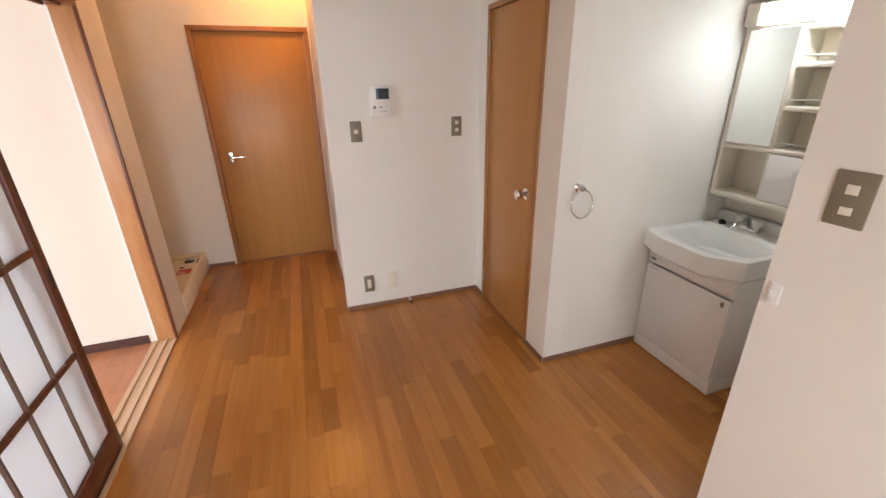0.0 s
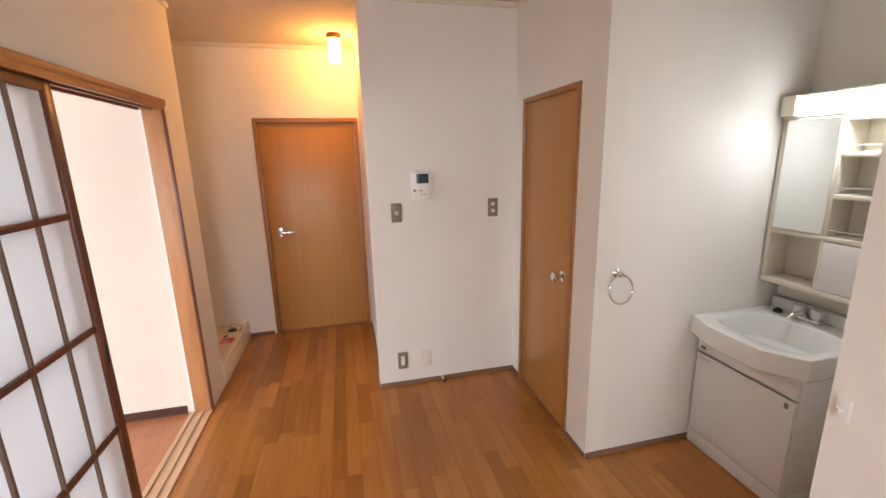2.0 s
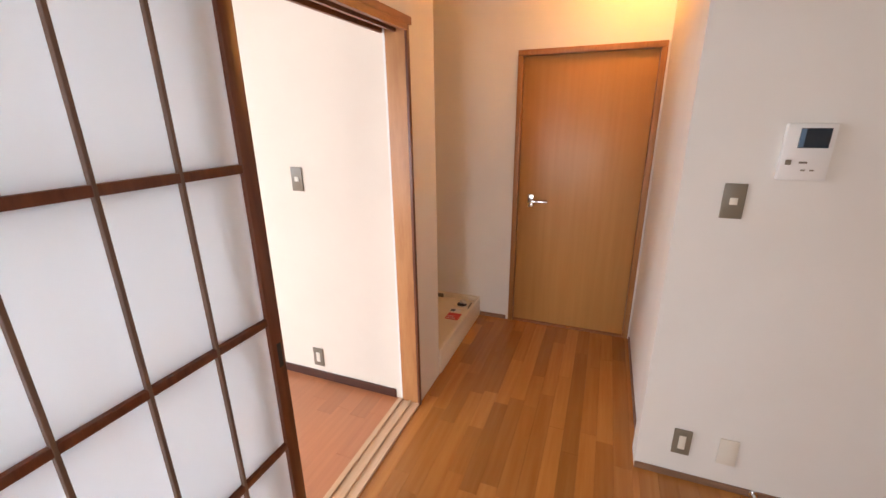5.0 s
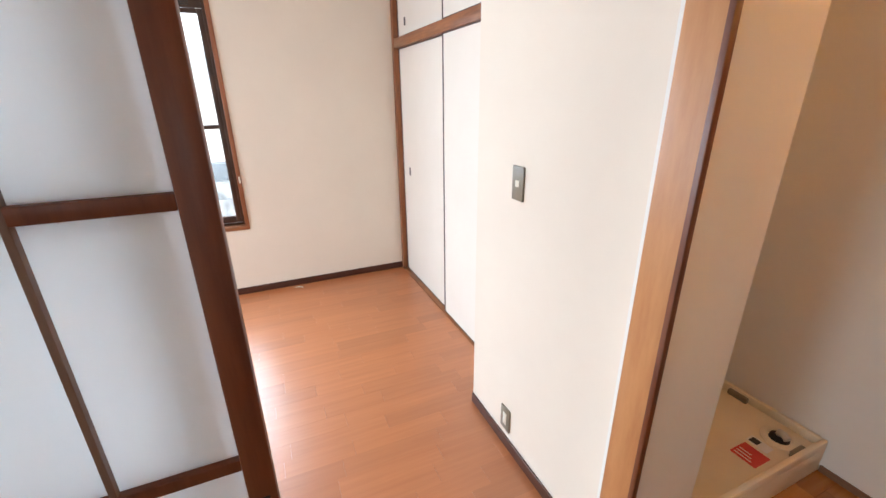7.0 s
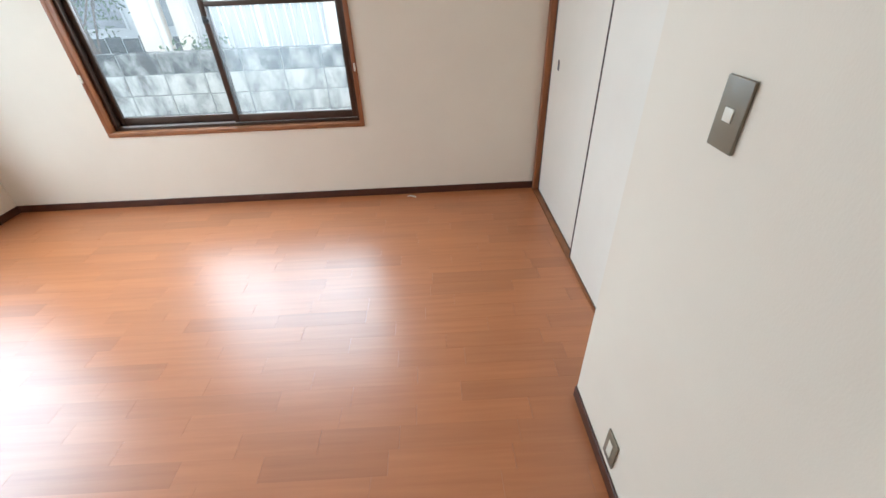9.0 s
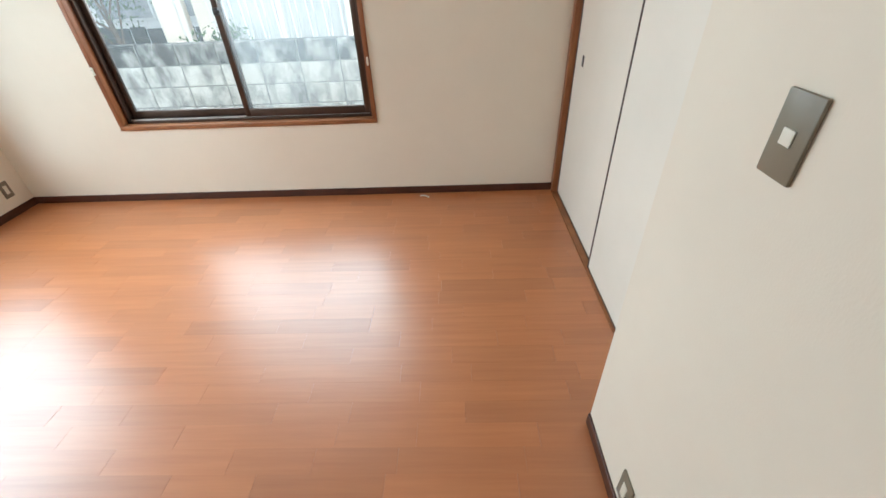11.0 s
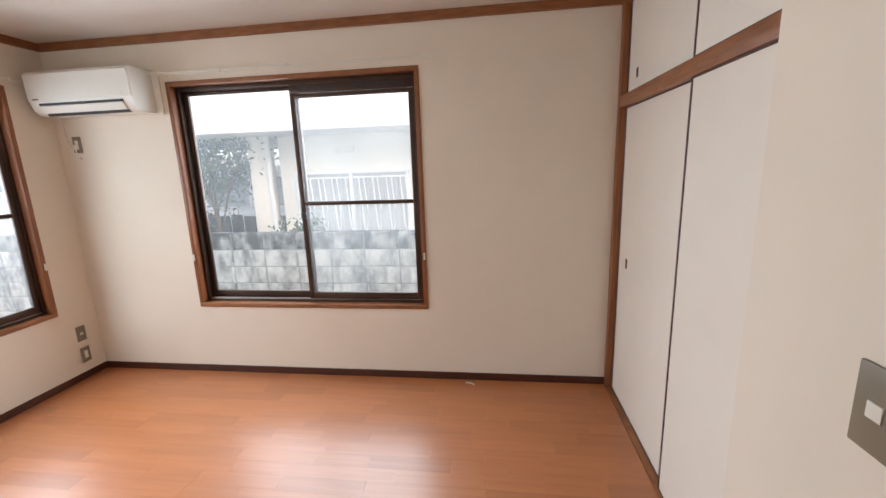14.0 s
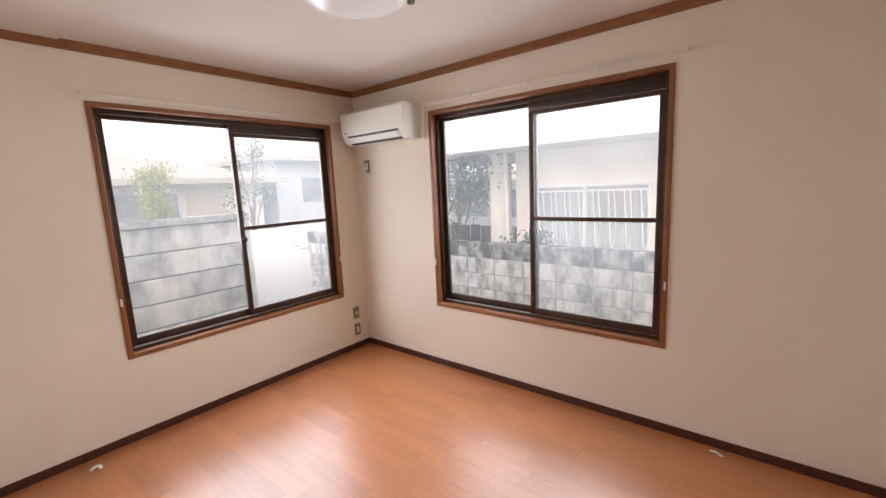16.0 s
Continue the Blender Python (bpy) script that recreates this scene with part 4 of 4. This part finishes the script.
tube(bm, [(2.452, 1.945, 0.752), (2.44, 1.945, 0.775), (2.40, 1.945, 0.785), (2.355, 1.945, 0.778), (2.338, 1.945, 0.760)], 0.012, 12)
part("spout", bm, M_CHROME, tap)

# ---- mirror cabinet ----
MX, MY0, MY1 = 2.395, 1.600, 2.160
mc = thing("mirror_cabinet", (2.47, 1.88, 0.90), "cream plastic mirror cabinet with open shelves and lamp", "mirror cabinet")
bm = bmesh.new()
bx(bm, BX - 0.02, MY0, 0.895, BX - 0.001, MY1, 1.800, 0.003)
part("back_panel", bm, M_IVORY, mc)
bm = bmesh.new()
bx(bm, MX, MY1 - 0.022, 0.895, BX - 0.02, MY1, 1.800, 0.006)
part("side_panel", bm, M_IVORY, mc)
bm = bmesh.new()
bx(bm, MX, MY0, 0.895, BX - 0.02, MY0 + 0.022, 1.800, 0.006)
part("side_panel", bm, M_IVORY, mc)
bm = bmesh.new()
bx(bm, MX - 0.004, MY0 + 0.001, 0.893, BX - 0.02, MY1 - 0.001, 0.922, 0.008)
part("bottom_panel", bm, M_IVORY, mc)
MD = 1.897
for z in (1.162, 1.354, 1.535, 1.690):
    bm = bmesh.new()
    y1 = MY1 - 0.022 if z < 1.2 else MD
    bx(bm, MX, MY0 + 0.022, z - 0.012, BX - 0.02, y1, z + 0.010, 0.004)
    sh = part("shelf", bm, M_IVORY, mc)
    if z < 1.65:
        bm = bmesh.new()
        tube(bm, [(MX + 0.012, MY0 + 0.02, z + 0.038), (MX + 0.012, MD - 0.004, z + 0.038)], 0.003)
        part("shelf_guard", bm, M_STEELRAIL, sh, "thin clear guard rod")
bm = bmesh.new()
bx(bm, MX, MD - 0.006, 1.172, BX - 0.02, MD + 0.008, 1.70, 0.003)
part("divider", bm, M_IVORY, mc)
bm = bmesh.new()
bx(bm, MX, 1.897, 0.922, BX - 0.02, 1.910, 1.150, 0.003)
part("divider", bm, M_IVORY, mc)
bm = bmesh.new()
bx(bm, MX - 0.001, MY0 + 0.024, 0.924, MX + 0.010, 1.897, 1.147, 0.003)
part("flap_door", bm, M_CABWHITE, mc)
bm = bmesh.new()
bx(bm, MX - 0.004, MD + 0.006, 1.175, MX + 0.012, MY1 - 0.024, 1.700, 0.003)
md = part("mirror_door", bm, M_IVORY, mc)
bm = bmesh.new()
bx(bm, MX - 0.008, MD + 0.010, 1.181, MX - 0.0035, MY1 - 0.030, 1.694, 0.001, 1)
part("mirror", bm, M_MIRROR, md, "silvered mirror glass")
bm = bmesh.new()
bx(bm, BX - 0.05, MY0 + 0.001, 1.700, BX - 0.02, MY1 - 0.001, 1.712, 0.003)
bx(bm, MX - 0.004, MY0 + 0.001, 1.700, MX + 0.014, MY1 - 0.001, 1.712, 0.003)
bx(bm, MX - 0.030, MY0, 1.712, BX - 0.02, MY0 + 0.03, 1.806, 0.006)
bx(bm, MX - 0.030, MY1 - 0.065, 1.712, BX - 0.02, MY1, 1.806, 0.006)
bx(bm, MX + 0.004, MY0 + 0.03, 1.796, BX - 0.02, MY1 - 0.03, 1.808, 0.003)
part("lamp_housing", bm, M_IVORY, mc)
bm = bmesh.new()
extruded(bm, [(BX - 0.022, 1.714), (MX - 0.006, 1.714), (MX - 0.020, 1.730), (MX - 0.022, 1.758), (MX - 0.014, 1.782), (MX + 0.004, 1.794), (BX - 0.022, 1.794)], "y", MY0 + 0.031, MY1 - 0.066)
part("lamp_cover", bm, M_TUBE, mc, "glowing white fluorescent lamp cover")
bm = bmesh.new()
bx(bm, BX - 0.012, 1.66, 0.800, BX - 0.001, 2.125, 0.895, 0.003)
part("splash_panel", bm, M_IVORY, mc)

# ---- air conditioner ----
AY0, AY1 = -0.470, 0.315
ac = thing("air_conditioner", (WX + 0.1, -0.08, 1.9700), "white wall air conditioner in the room's corner", "air conditioner")
bm = bmesh.new()
extruded(bm, [(WX + 0.001, 1.9750), (WX + 0.14, 1.9750), (WX + 0.178, 2.0050), (WX + 0.196, 2.0550), (WX + 0.204, 2.2400), (WX + 0.192, 2.2540), (WX + 0.001, 2.2540)], "y", AY0, AY1, 0.006)
part("case", bm, M_APPLIANCE, ac)
bm = bmesh.new()
extruded(bm, [(WX + 0.190, 2.0620), (WX + 0.207, 2.0620), (WX + 0.214, 2.2340), (WX + 0.196, 2.2460)], "y", AY0 + 0.004, AY1 - 0.004, 0.003)
fp = part("front_panel", bm, M_APPLIANCE, ac)
bm = bmesh.new()
bx(bm, WX + 0.2085, 0.155, 2.0740, WX + 0.2115, 0.255, 2.0980, 0.001, 1)
part("indicator", bm, M_IVORY, fp)
bm = bmesh.new()
bx(bm, WX + 0.206, AY0 + 0.04, 2.0700, WX + 0.2095, AY0 + 0.085, 2.0800)
part("badge", bm, M_PLATE, fp)
bm = bmesh.new()
extruded(bm, [(WX + 0.130, 1.9725), (WX + 0.146, 1.9725), (WX + 0.200, 2.0490), (WX + 0.186, 2.0540)], "y", AY0 + 0.07, AY1 - 0.075)
part("air_slot", bm, M_BLACK, ac, "dark air outlet")
bm = bmesh.new()
extruded(bm, [(WX + 0.164, 1.9880), (WX + 0.172, 1.9860), (WX + 0.203, 2.0280), (WX + 0.198, 2.0340)], "y", AY0 + 0.07, AY1 - 0.075)
part("louvre", bm, M_APPLIANCE, ac)
bm = bmesh.new()
bx(bm, WX + 0.001, AY1 + 0.002, 1.9650, WX + 0.018, AY1 + 0.055, 2.2450, 0.003)
part("mounting_plate", bm, M_IVORY, ac)
bm = bmesh.new()
tube(bm, [(WX + 0.03, -0.445, 1.980), (WX + 0.02, -0.453, 1.910), (WX + 0.012, -0.457, 1.840), (WX + 0.012, -0.447, 1.770), (WX + 0.014, -0.420, 1.725), (WX + 0.02, -0.385, 1.725), (WX + 0.03, -0.380, 1.765)], 0.0045)
part("power_cable", bm, M_APPLIANCE, ac)
bm = bmesh.new()
bx(bm, WX + 0.011, -0.397, 1.750, WX + 0.036, -0.369, 1.785, 0.005)
part("power_plug", bm, M_APPLIANCE, ac)
bm = bmesh.new()
bx(bm, WX + 0.001, -0.410, 1.678, WX + 0.016, -0.370, 1.700, 0.003)
part("clip", bm, M_APPLIANCE, ac)

# ---- room ceiling lamp ----
cl = thing("ceiling_light", (-2.20, 1.10, RC), "round milky plastic ceiling light, switched off", "lamp")
bm = bmesh.new()
turned(bm, (-2.20, 1.10, RC), (0, 0, -1), [(0, 0.12), (0.030, 0.12), (0.032, 0.10)], 36)
part("base", bm, M_WHITE, cl)
bm = bmesh.new()
turned(bm, (-2.20, 1.10, RC - 0.004), (0, 0, -1), [(0, 0.235), (0.008, 0.245), (0.030, 0.243), (0.048, 0.225), (0.058, 0.18), (0.064, 0.10), (0.066, 0.02)], 48)
part("dome", bm, M_DOME, cl)
bm = bmesh.new()
bx(bm, -2.43, 1.23, RC - 0.052, -2.405, 1.26, RC - 0.030, 0.003)
part("catch", bm, M_PLATE, cl)


# ---- scraps on the floor ----
def scrap(x, y, turn, w, h, label):
    bm = bmesh.new()
    n = 6
    rows = []
    c, s = math.cos(turn), math.sin(turn)
    for k in range(n + 1):
        u = w * (k / n - 0.5)
        lift = 0.003 + 0.006 * math.sin(math.pi * k / n)
        for zz in (0.0, 0.001):
            for v in (-h / 2, h / 2):
                rows.append(bm.verts.new((x + c * u - s * v, y + s * u + c * v, (lift if 0 < k < n else 0.001) + zz)))
    for k in range(n):
        a, b = rows[4 * k:4 * k + 4], rows[4 * k + 4:4 * k + 8]
        for i, j in ((0, 1), (1, 3), (3, 2), (2, 0)):
            bm.faces.new((a[i], a[j], b[j], b[i]))
    bm.faces.new((rows[0], rows[1], rows[3], rows[2]))
    e = rows[-4:]
    bm.faces.new((e[0], e[2], e[3], e[1]))
    return solid("paper_scrap", bm, M_PAPER, label, "scrap")


scrap(-3.425, 2.480, 1.2, 0.070, 0.018, "small curled white paper scrap on the floorboards")
scrap(-1.23, -0.405, 0.3, 0.055, 0.030, "small crumpled white paper scrap below the window")
scrap(-1.25, -0.39, 1.3, 0.035, 0.018, "tiny torn white paper scrap on the floorboards")

# ---- outside ----
bm = bmesh.new()
bx(bm, -400, -400, -0.75, 400, 400, -0.55)
solid("ground", bm, M_GROUND, "grey gravelly yard ground", "ground", "structure")

BWX, BWT = -5.03, 0.86
wall_b = thing("block_wall", (BWX - 0.06, 0.5, -0.55), "weathered grey concrete block garden wall", "garden wall")
bm = bmesh.new()
bx(bm, BWX - 0.115, -3.95, -0.56, BWX - 0.008, 5.0, BWT - 0.012)
part("core", bm, M_BEDJOINT, wall_b)
bm = bmesh.new()
bx(bm, -0.192, 0.0, 0.0, 0.192, 0.12, 0.188, 0.006, 1)
block_mesh = finish(bm, "block", M_BLOCK)
top_mesh = block_mesh.copy()
top_mesh.materials[0] = M_BLOCKTOP
for r in range(7):
    for k in range(23):
        ob = new("block", block_mesh if r else top_mesh)
        ob.parent = wall_b
        ob.matrix_parent_inverse = Matrix.Translation(-wall_b.location)
        ob.matrix_basis = pose(BWX + random.uniform(-0.002, 0.003), -3.75 + 0.396 * k + 0.02, BWT - 0.19 - 0.198 * r, 0, 0, 90)

# precast fence beyond the corner window
PF = -2.85
fence = thing("precast_fence", (-3.0, PF, -0.55), "weathered grey precast concrete panel fence", "fence")
for x in (-3.40, -1.58, 0.24):
    bm = bmesh.new()
    bx(bm, x - 0.07, PF - 0.10, -0.56, x + 0.07, PF + 0.045, 1.285, 0.008)
    part("post", bm, M_PRECAST, fence)
bm = bmesh.new()
bx(bm, 0, 0, 0, 1.70, 0.045, 0.278, 0.008, 1)
panel_mesh = finish(bm, "panel", M_PRECAST)
for x in (-3.34, -1.52):
    for r in range(6):
        ob = new("panel", panel_mesh)
        ob.parent = fence
        ob.matrix_parent_inverse = Matrix.Translation(-fence.location)
        ob.matrix_basis = pose(x, PF - 0.03, 0.96 - 0.292 * r)
# added dark sheet that closes the panel gaps and colours them as shadow
bm = bmesh.new()
bx(bm, -3.36, PF - 0.06, -0.56, 0.24, PF - 0.025, 1.26)
part("gap_shade_sheet", bm, M_GAPSHADE_BOARD, fence)
bm = bmesh.new()
bx(bm, -3.47, PF - 0.13, 1.255, 0.31, PF + 0.075, 1.335, 0.010)
part("cap", bm, M_CAPSTONE, fence)

# pale wall beyond the fence's end
gw = thing("garden_wall", (-5.6, -3.95, -0.55), "pale plastered garden wall with leaf cut-outs", "garden wall")
bm = bmesh.new()
bx(bm, -7.2, -4.05, -0.56, -3.48, -3.92, 0.98, 0.01)
part("wall_body", bm, M_SLAB, gw)
for k, x in enumerate((-5.05, -4.92, -4.79, -4.98, -4.85, -6.0, -5.87, -5.74)):
    bm = bmesh.new()
    bx(bm, x - 0.045, -3.925, 0.62 - 0.06 * (k % 2), x + 0.045, -3.916, 0.645 - 0.06 * (k % 2), 0.003, 1)
    part("cut_out", bm, M_PRECAST, gw)

# neighbour across the block wall
NX = -7.4
nb = thing("neighbour_building", (NX - 1.5, 2.5, -0.55), "white stucco neighbour building with a deep balcony slab", "building")
bm = bmesh.new()
bx(bm, NX - 4, -0.95, -0.56, NX, 9, 5.6)
part("wall", bm, M_STUCCO, nb)
bm = bmesh.new()
bx(bm, NX, -4.2, 2.10, NX + 0.95, 9, 3.55, 0.01)
part("balcony", bm, M_SLAB, nb)
bm = bmesh.new()
bx(bm, NX - 4, -4.2, 2.10, NX, -0.95, 5.6)
part("upper_storey", bm, M_SLAB, nb)
bm = bmesh.new()
bx(bm, NX - 4.3, -4.4, 5.6, NX + 1.1, 9.2, 5.8)
part("roof", bm, M_ROOF, nb)
bm = bmesh.new()
bx(bm, NX - 0.15, -1.43, -0.56, NX + 0.12, -1.12, 2.10, 0.01)
part("pillar", bm, M_STUCCO, nb)
bm = bmesh.new()
cyl(bm, (NX + 0.16, -1.06, -0.56), (NX + 0.16, -1.06, 2.10), 0.045)
part("downpipe", bm, M_SLAB, nb)
bm = bmesh.new()
bx(bm, NX, 0.05, 1.80, NX + 0.03, 0.36, 1.92, 0.006)
part("vent", bm, M_STUCCO, nb)
bm = bmesh.new()
turned(bm, (NX, 1.42, 1.80), (1, 0, 0), [(0, 0.11), (0.05, 0.11), (0.09, 0.08), (0.10, 0.02)], 20)
part("hood", bm, M_STUCCO, nb)
nw = bmesh.new()
for a in ((-0.70, 0.20, -0.66, 1.50), (1.22, 0.20, 1.26, 1.50), (0.26, 0.20, 0.32, 1.46), (-0.66, 1.46, 1.22, 1.50), (-0.66, 0.20, 1.22, 0.24)):
    bx(nw, NX, a[0], a[1], NX + 0.05, a[2], a[3], 0.004, 1)
nwin = part("window", nw, M_SLAB, nb, "white framed window with curtains behind bars")
for a, b in ((-0.66, 0.26), (0.32, 1.22)):
    bm = bmesh.new()
    bx(bm, NX + 0.004, a, 0.24, NX + 0.014, b, 1.46)
    part("pane", bm, M_CURTAIN, nwin)
for k in range(9):
    yy = -0.62 + 0.23 * k
    bm = bmesh.new()
    tube(bm, [(NX + 0.14, yy - 0.075, 1.40), (NX + 0.14, yy - 0.045, 0.9), (NX + 0.14, yy - 0.030, 0.62), (NX + 0.14, yy, 0.50), (NX + 0.14, yy + 0.030, 0.62), (NX + 0.14, yy + 0.045, 0.9), (NX + 0.14, yy + 0.01, 1.40)], 0.009, 6)
    part("grille_bar", bm, M_SLAB, nwin)
for z in (1.40, 0.28):
    bm = bmesh.new()
    bx(bm, NX + 0.13, -0.75, z - 0.012, NX + 0.15, 1.30, z + 0.012)
    part("grille_rail", bm, M_SLAB, nwin)


def house(name, x0, x1, y0, y1, top, roof_h, wallmat, label, windows, face):
    """A plain house with a hipped roof, eaves and framed windows; face: the axis sign of the side that is seen."""
    t = thing(name, ((x0 + x1) / 2, (y0 + y1) / 2, -0.55), label, "house")
    bm = bmesh.new()
    bx(bm, x0, y0, -0.56, x1, y1, top)
    part("wall", bm, wallmat, t)
    bm = bmesh.new()
    e = 0.55
    lo = [bm.verts.new(p) for p in ((x0 - e, y0 - e, top), (x1 + e, y0 - e, top), (x1 + e, y1 + e, top), (x0 - e, y1 + e, top))]
    ed = [bm.verts.new((v.co.x, v.co.y, top + 0.14)) for v in lo]
    d = min(x1 - x0, y1 - y0) / 2
    hi = [bm.verts.new(p) for p in ((x0 + d, y0 + d, top + roof_h), (x1 - d, y0 + d + 0.01, top + roof_h), (x1 - d, y1 - d, top + roof_h), (x0 + d, y1 - d - 0.01, top + roof_h))]
    bm.faces.new(lo[::-1])
    for i in range(4):
        j = (i + 1) % 4
        bm.faces.new((lo[i], lo[j], ed[j], ed[i]))
        bm.faces.new((ed[i], ed[j], hi[j], hi[i]))
    bm.faces.new(hi)
    part("roof", bm, M_ROOF, t)
    for a0, a1, z0, z1 in windows:
        bm = bmesh.new()
        if face == "y":
            bx(bm, a0, y1, z0, a1, y1 + 0.05, z1, 0.004, 1)
        else:
            bx(bm, x1, a0, z0, x1 + 0.05, a1, z1, 0.004, 1)
        w = part("window", bm, M_FARWALL2, t)
        bm = bmesh.new()
        if face == "y":
            bx(bm, a0 + 0.06, y1 + 0.045, z0 + 0.06, a1 - 0.06, y1 + 0.058, z1 - 0.06)
        else:
            bx(bm, x1 + 0.045, a0 + 0.06, z0 + 0.06, x1 + 0.058, a1 - 0.06, z1 - 0.06)
        part("pane", bm, M_DARKGLASS, w)
    return t


house("house", -6.9, 0.5, -14.5, -9.0, 1.90, 1.0, M_FARWALL, "low pale house with a beige roof", [(-4.75, -3.0, 0.9, 1.75), (-2.4, -0.9, 0.9, 1.75)], "y")
house("house", -11.5, -7.6, -14.0, -9.4, 2.55, 1.1, M_FARWALL2, "pale grey house behind the fence", [(-9.6, -8.4, 1.2, 2.1)], "y")
house("house", -20.0, -14.0, -10.5, -3.5, 1.55, 0.6, M_FARWALL2, "pale grey house beyond the yard", [(-7.4, -5.7, 0.3, 1.4), (-5.2, -4.2, 0.3, 1.4)], "x")
bm = bmesh.new()
for k in range(9):
    bx(bm, -5.75, -8.97, 1.08 + 0.075 * k, -4.85, -8.91, 1.12 + 0.075 * k)
solid("louvre_screen", bm, M_FARWALL, "beige louvred screen on the low house", "screen")
yf = thing("yard_fence", (-9.0, -3.0, -0.55), "dark weathered board fence in the yard", "fence")
for k in range(14):
    bm = bmesh.new()
    bx(bm, -9.03, -5.2 + 0.30 * k, -0.56, -8.99, -4.93 + 0.30 * k, 0.62 + random.uniform(-0.03, 0.03), 0.006, 1)
    part("board", bm, M_GAPSHADE_BOARD, yf)


def tree(x, y, height, spread, base, mat, leaves, seed, label, name="tree", leaf=1.0):
    """A tapered trunk with limbs and a ragged crown of many small leaves."""
    rnd = random.Random(seed)
    t = thing(name, (x, y, base), label, "tree")
    bm = bmesh.new()
    tips = []
    cyl(bm, (x, y, base - 0.02), (x + 0.03, y, base + height * 0.55), 0.05, 0.03, 10)
    for k in range(9):
        a = rnd.uniform(0, 2 * math.pi)
        z0 = base + height * rnd.uniform(0.3, 0.55)
        r = spread * rnd.uniform(0.4, 0.9)
        tip = Vector((x + r * math.cos(a), y + r * math.sin(a), base + height * rnd.uniform(0.55, 0.98)))
        tube(bm, [(x, y, z0), (x + 0.4 * r * math.cos(a), y + 0.4 * r * math.sin(a), (z0 + tip.z) / 2 + 0.05), tip], 0.014, 6)
        tips.append(tip)
    part("trunk", bm, M_BARK, t)
    verts, faces = [], []
    for k in range(leaves):
        c = rnd.choice(tips) + Vector((rnd.gauss(0, 1), rnd.gauss(0, 1), rnd.gauss(0, 1.1))) * spread * 0.26
        s = leaf * rnd.uniform(0.022, 0.05)
        q = Euler((rnd.uniform(0, 6.3), rnd.uniform(0, 6.3), rnd.uniform(0, 6.3))).to_matrix()
        i = len(verts)
        verts += [c + q @ Vector(p) for p in ((-s, 0, 0), (0, -s * 0.45, s * 0.12), (s, 0, 0), (0, s * 0.45, s * 0.12))]
        faces += [(i, i + 1, i + 2), (i, i + 2, i + 3)]
    me = bpy.data.meshes.new("crown")
    me.from_pydata([v - t.location for v in verts], [], faces)
    me.materials.append(mat)
    crown = new("crown", me)
    crown.parent = t
    return t


tree(-2.95, -4.9, 2.60, 0.34, -0.55, M_LEAFY, 4200, 3, "young tree with yellow-green leaves", leaf=0.62)
tree(-7.6, -2.35, 2.7, 0.9, -0.55, M_LEAF, 4200, 5, "dark green garden tree with small leaves")
tree(-8.4, -3.6, 3.2, 1.0, -0.55, M_LEAF, 4200, 7, "dark green garden tree beside the fence")
tree(-5.3, -6.4, 3.3, 0.5, -0.55, M_LEAF, 700, 9, "tall thin-leaved tree before the low house")
tree(-6.6, -0.35, 1.44, 0.40, -0.55, M_LEAF, 900, 11, "small green bush behind the block wall", "bush")


# ---- floorboards, each a piece of its floor ----
def boards(parent, x0, x1, y0, y1, width, lengths, mat, seed, holes=()):
    rnd = random.Random(seed)
    meshes = {}
    rows = int(math.ceil((x1 - x0) / width - 0.01))
    for r in range(rows):
        a0 = x0 + r * width
        w = min(width, x1 - a0)
        y = y0 - rnd.uniform(0, 0.8)
        while y < y1 - 0.004:
            n = rnd.choice(lengths)
            a, b = max(y, y0), min(y + n, y1)
            y += n
            if b - a < 0.01:
                continue
            key = (round(w, 3), round(b - a, 3))
            if key not in meshes:
                bm = bmesh.new()
                hx, hy, g = key[0] / 2 - 0.00005, key[1] / 2 - 0.0003, 0.0004
                ring = [[bm.verts.new((sx * (hx - i), sy * (hy - j), z)) for sx, sy in ((-1, -1), (1, -1), (1, 1), (-1, 1))] for i, j, z in ((0, 0, -0.0118), (0, 0, -g), (0.0001, g, 0.0))]
                for lo, hi in zip(ring, ring[1:]):
                    for i in range(4):
                        bm.faces.new((lo[i], lo[(i + 1) % 4], hi[(i + 1) % 4], hi[i]))
                bm.faces.new(ring[2])
                meshes[key] = finish(bm, "floorboard", mat, False)
            ob = new("floorboard", meshes[key])
            ob.parent = parent
            ob.location = Vector((a0 + w / 2, (a + b) / 2, 0.0)) - parent.location


boards(floor_kitchen, KX, 0.460, KS, HY, 0.0765, (0.30, 0.45, 0.6, 0.75, 0.9), M_KPLANK, 4)
boards(floor_kitchen, 0.460, TX, KS, NY, 0.0765, (0.30, 0.45, 0.6, 0.75, 0.9), M_KPLANK, 5)
boards(floor_kitchen, TX, BX, BY, TY, 0.0765, (0.45, 0.6, 0.9), M_KPLANK, 6)
boards(floor_room, WX, -1.612, SY, FY - 0.035, 0.0941, (0.30, 0.45, 0.45, 0.6), M_RPLANK, 8)
boards(floor_room, -1.612, RX - 0.012, SY, CY, 0.0936, (0.30, 0.45, 0.45, 0.6), M_RPLANK, 9)
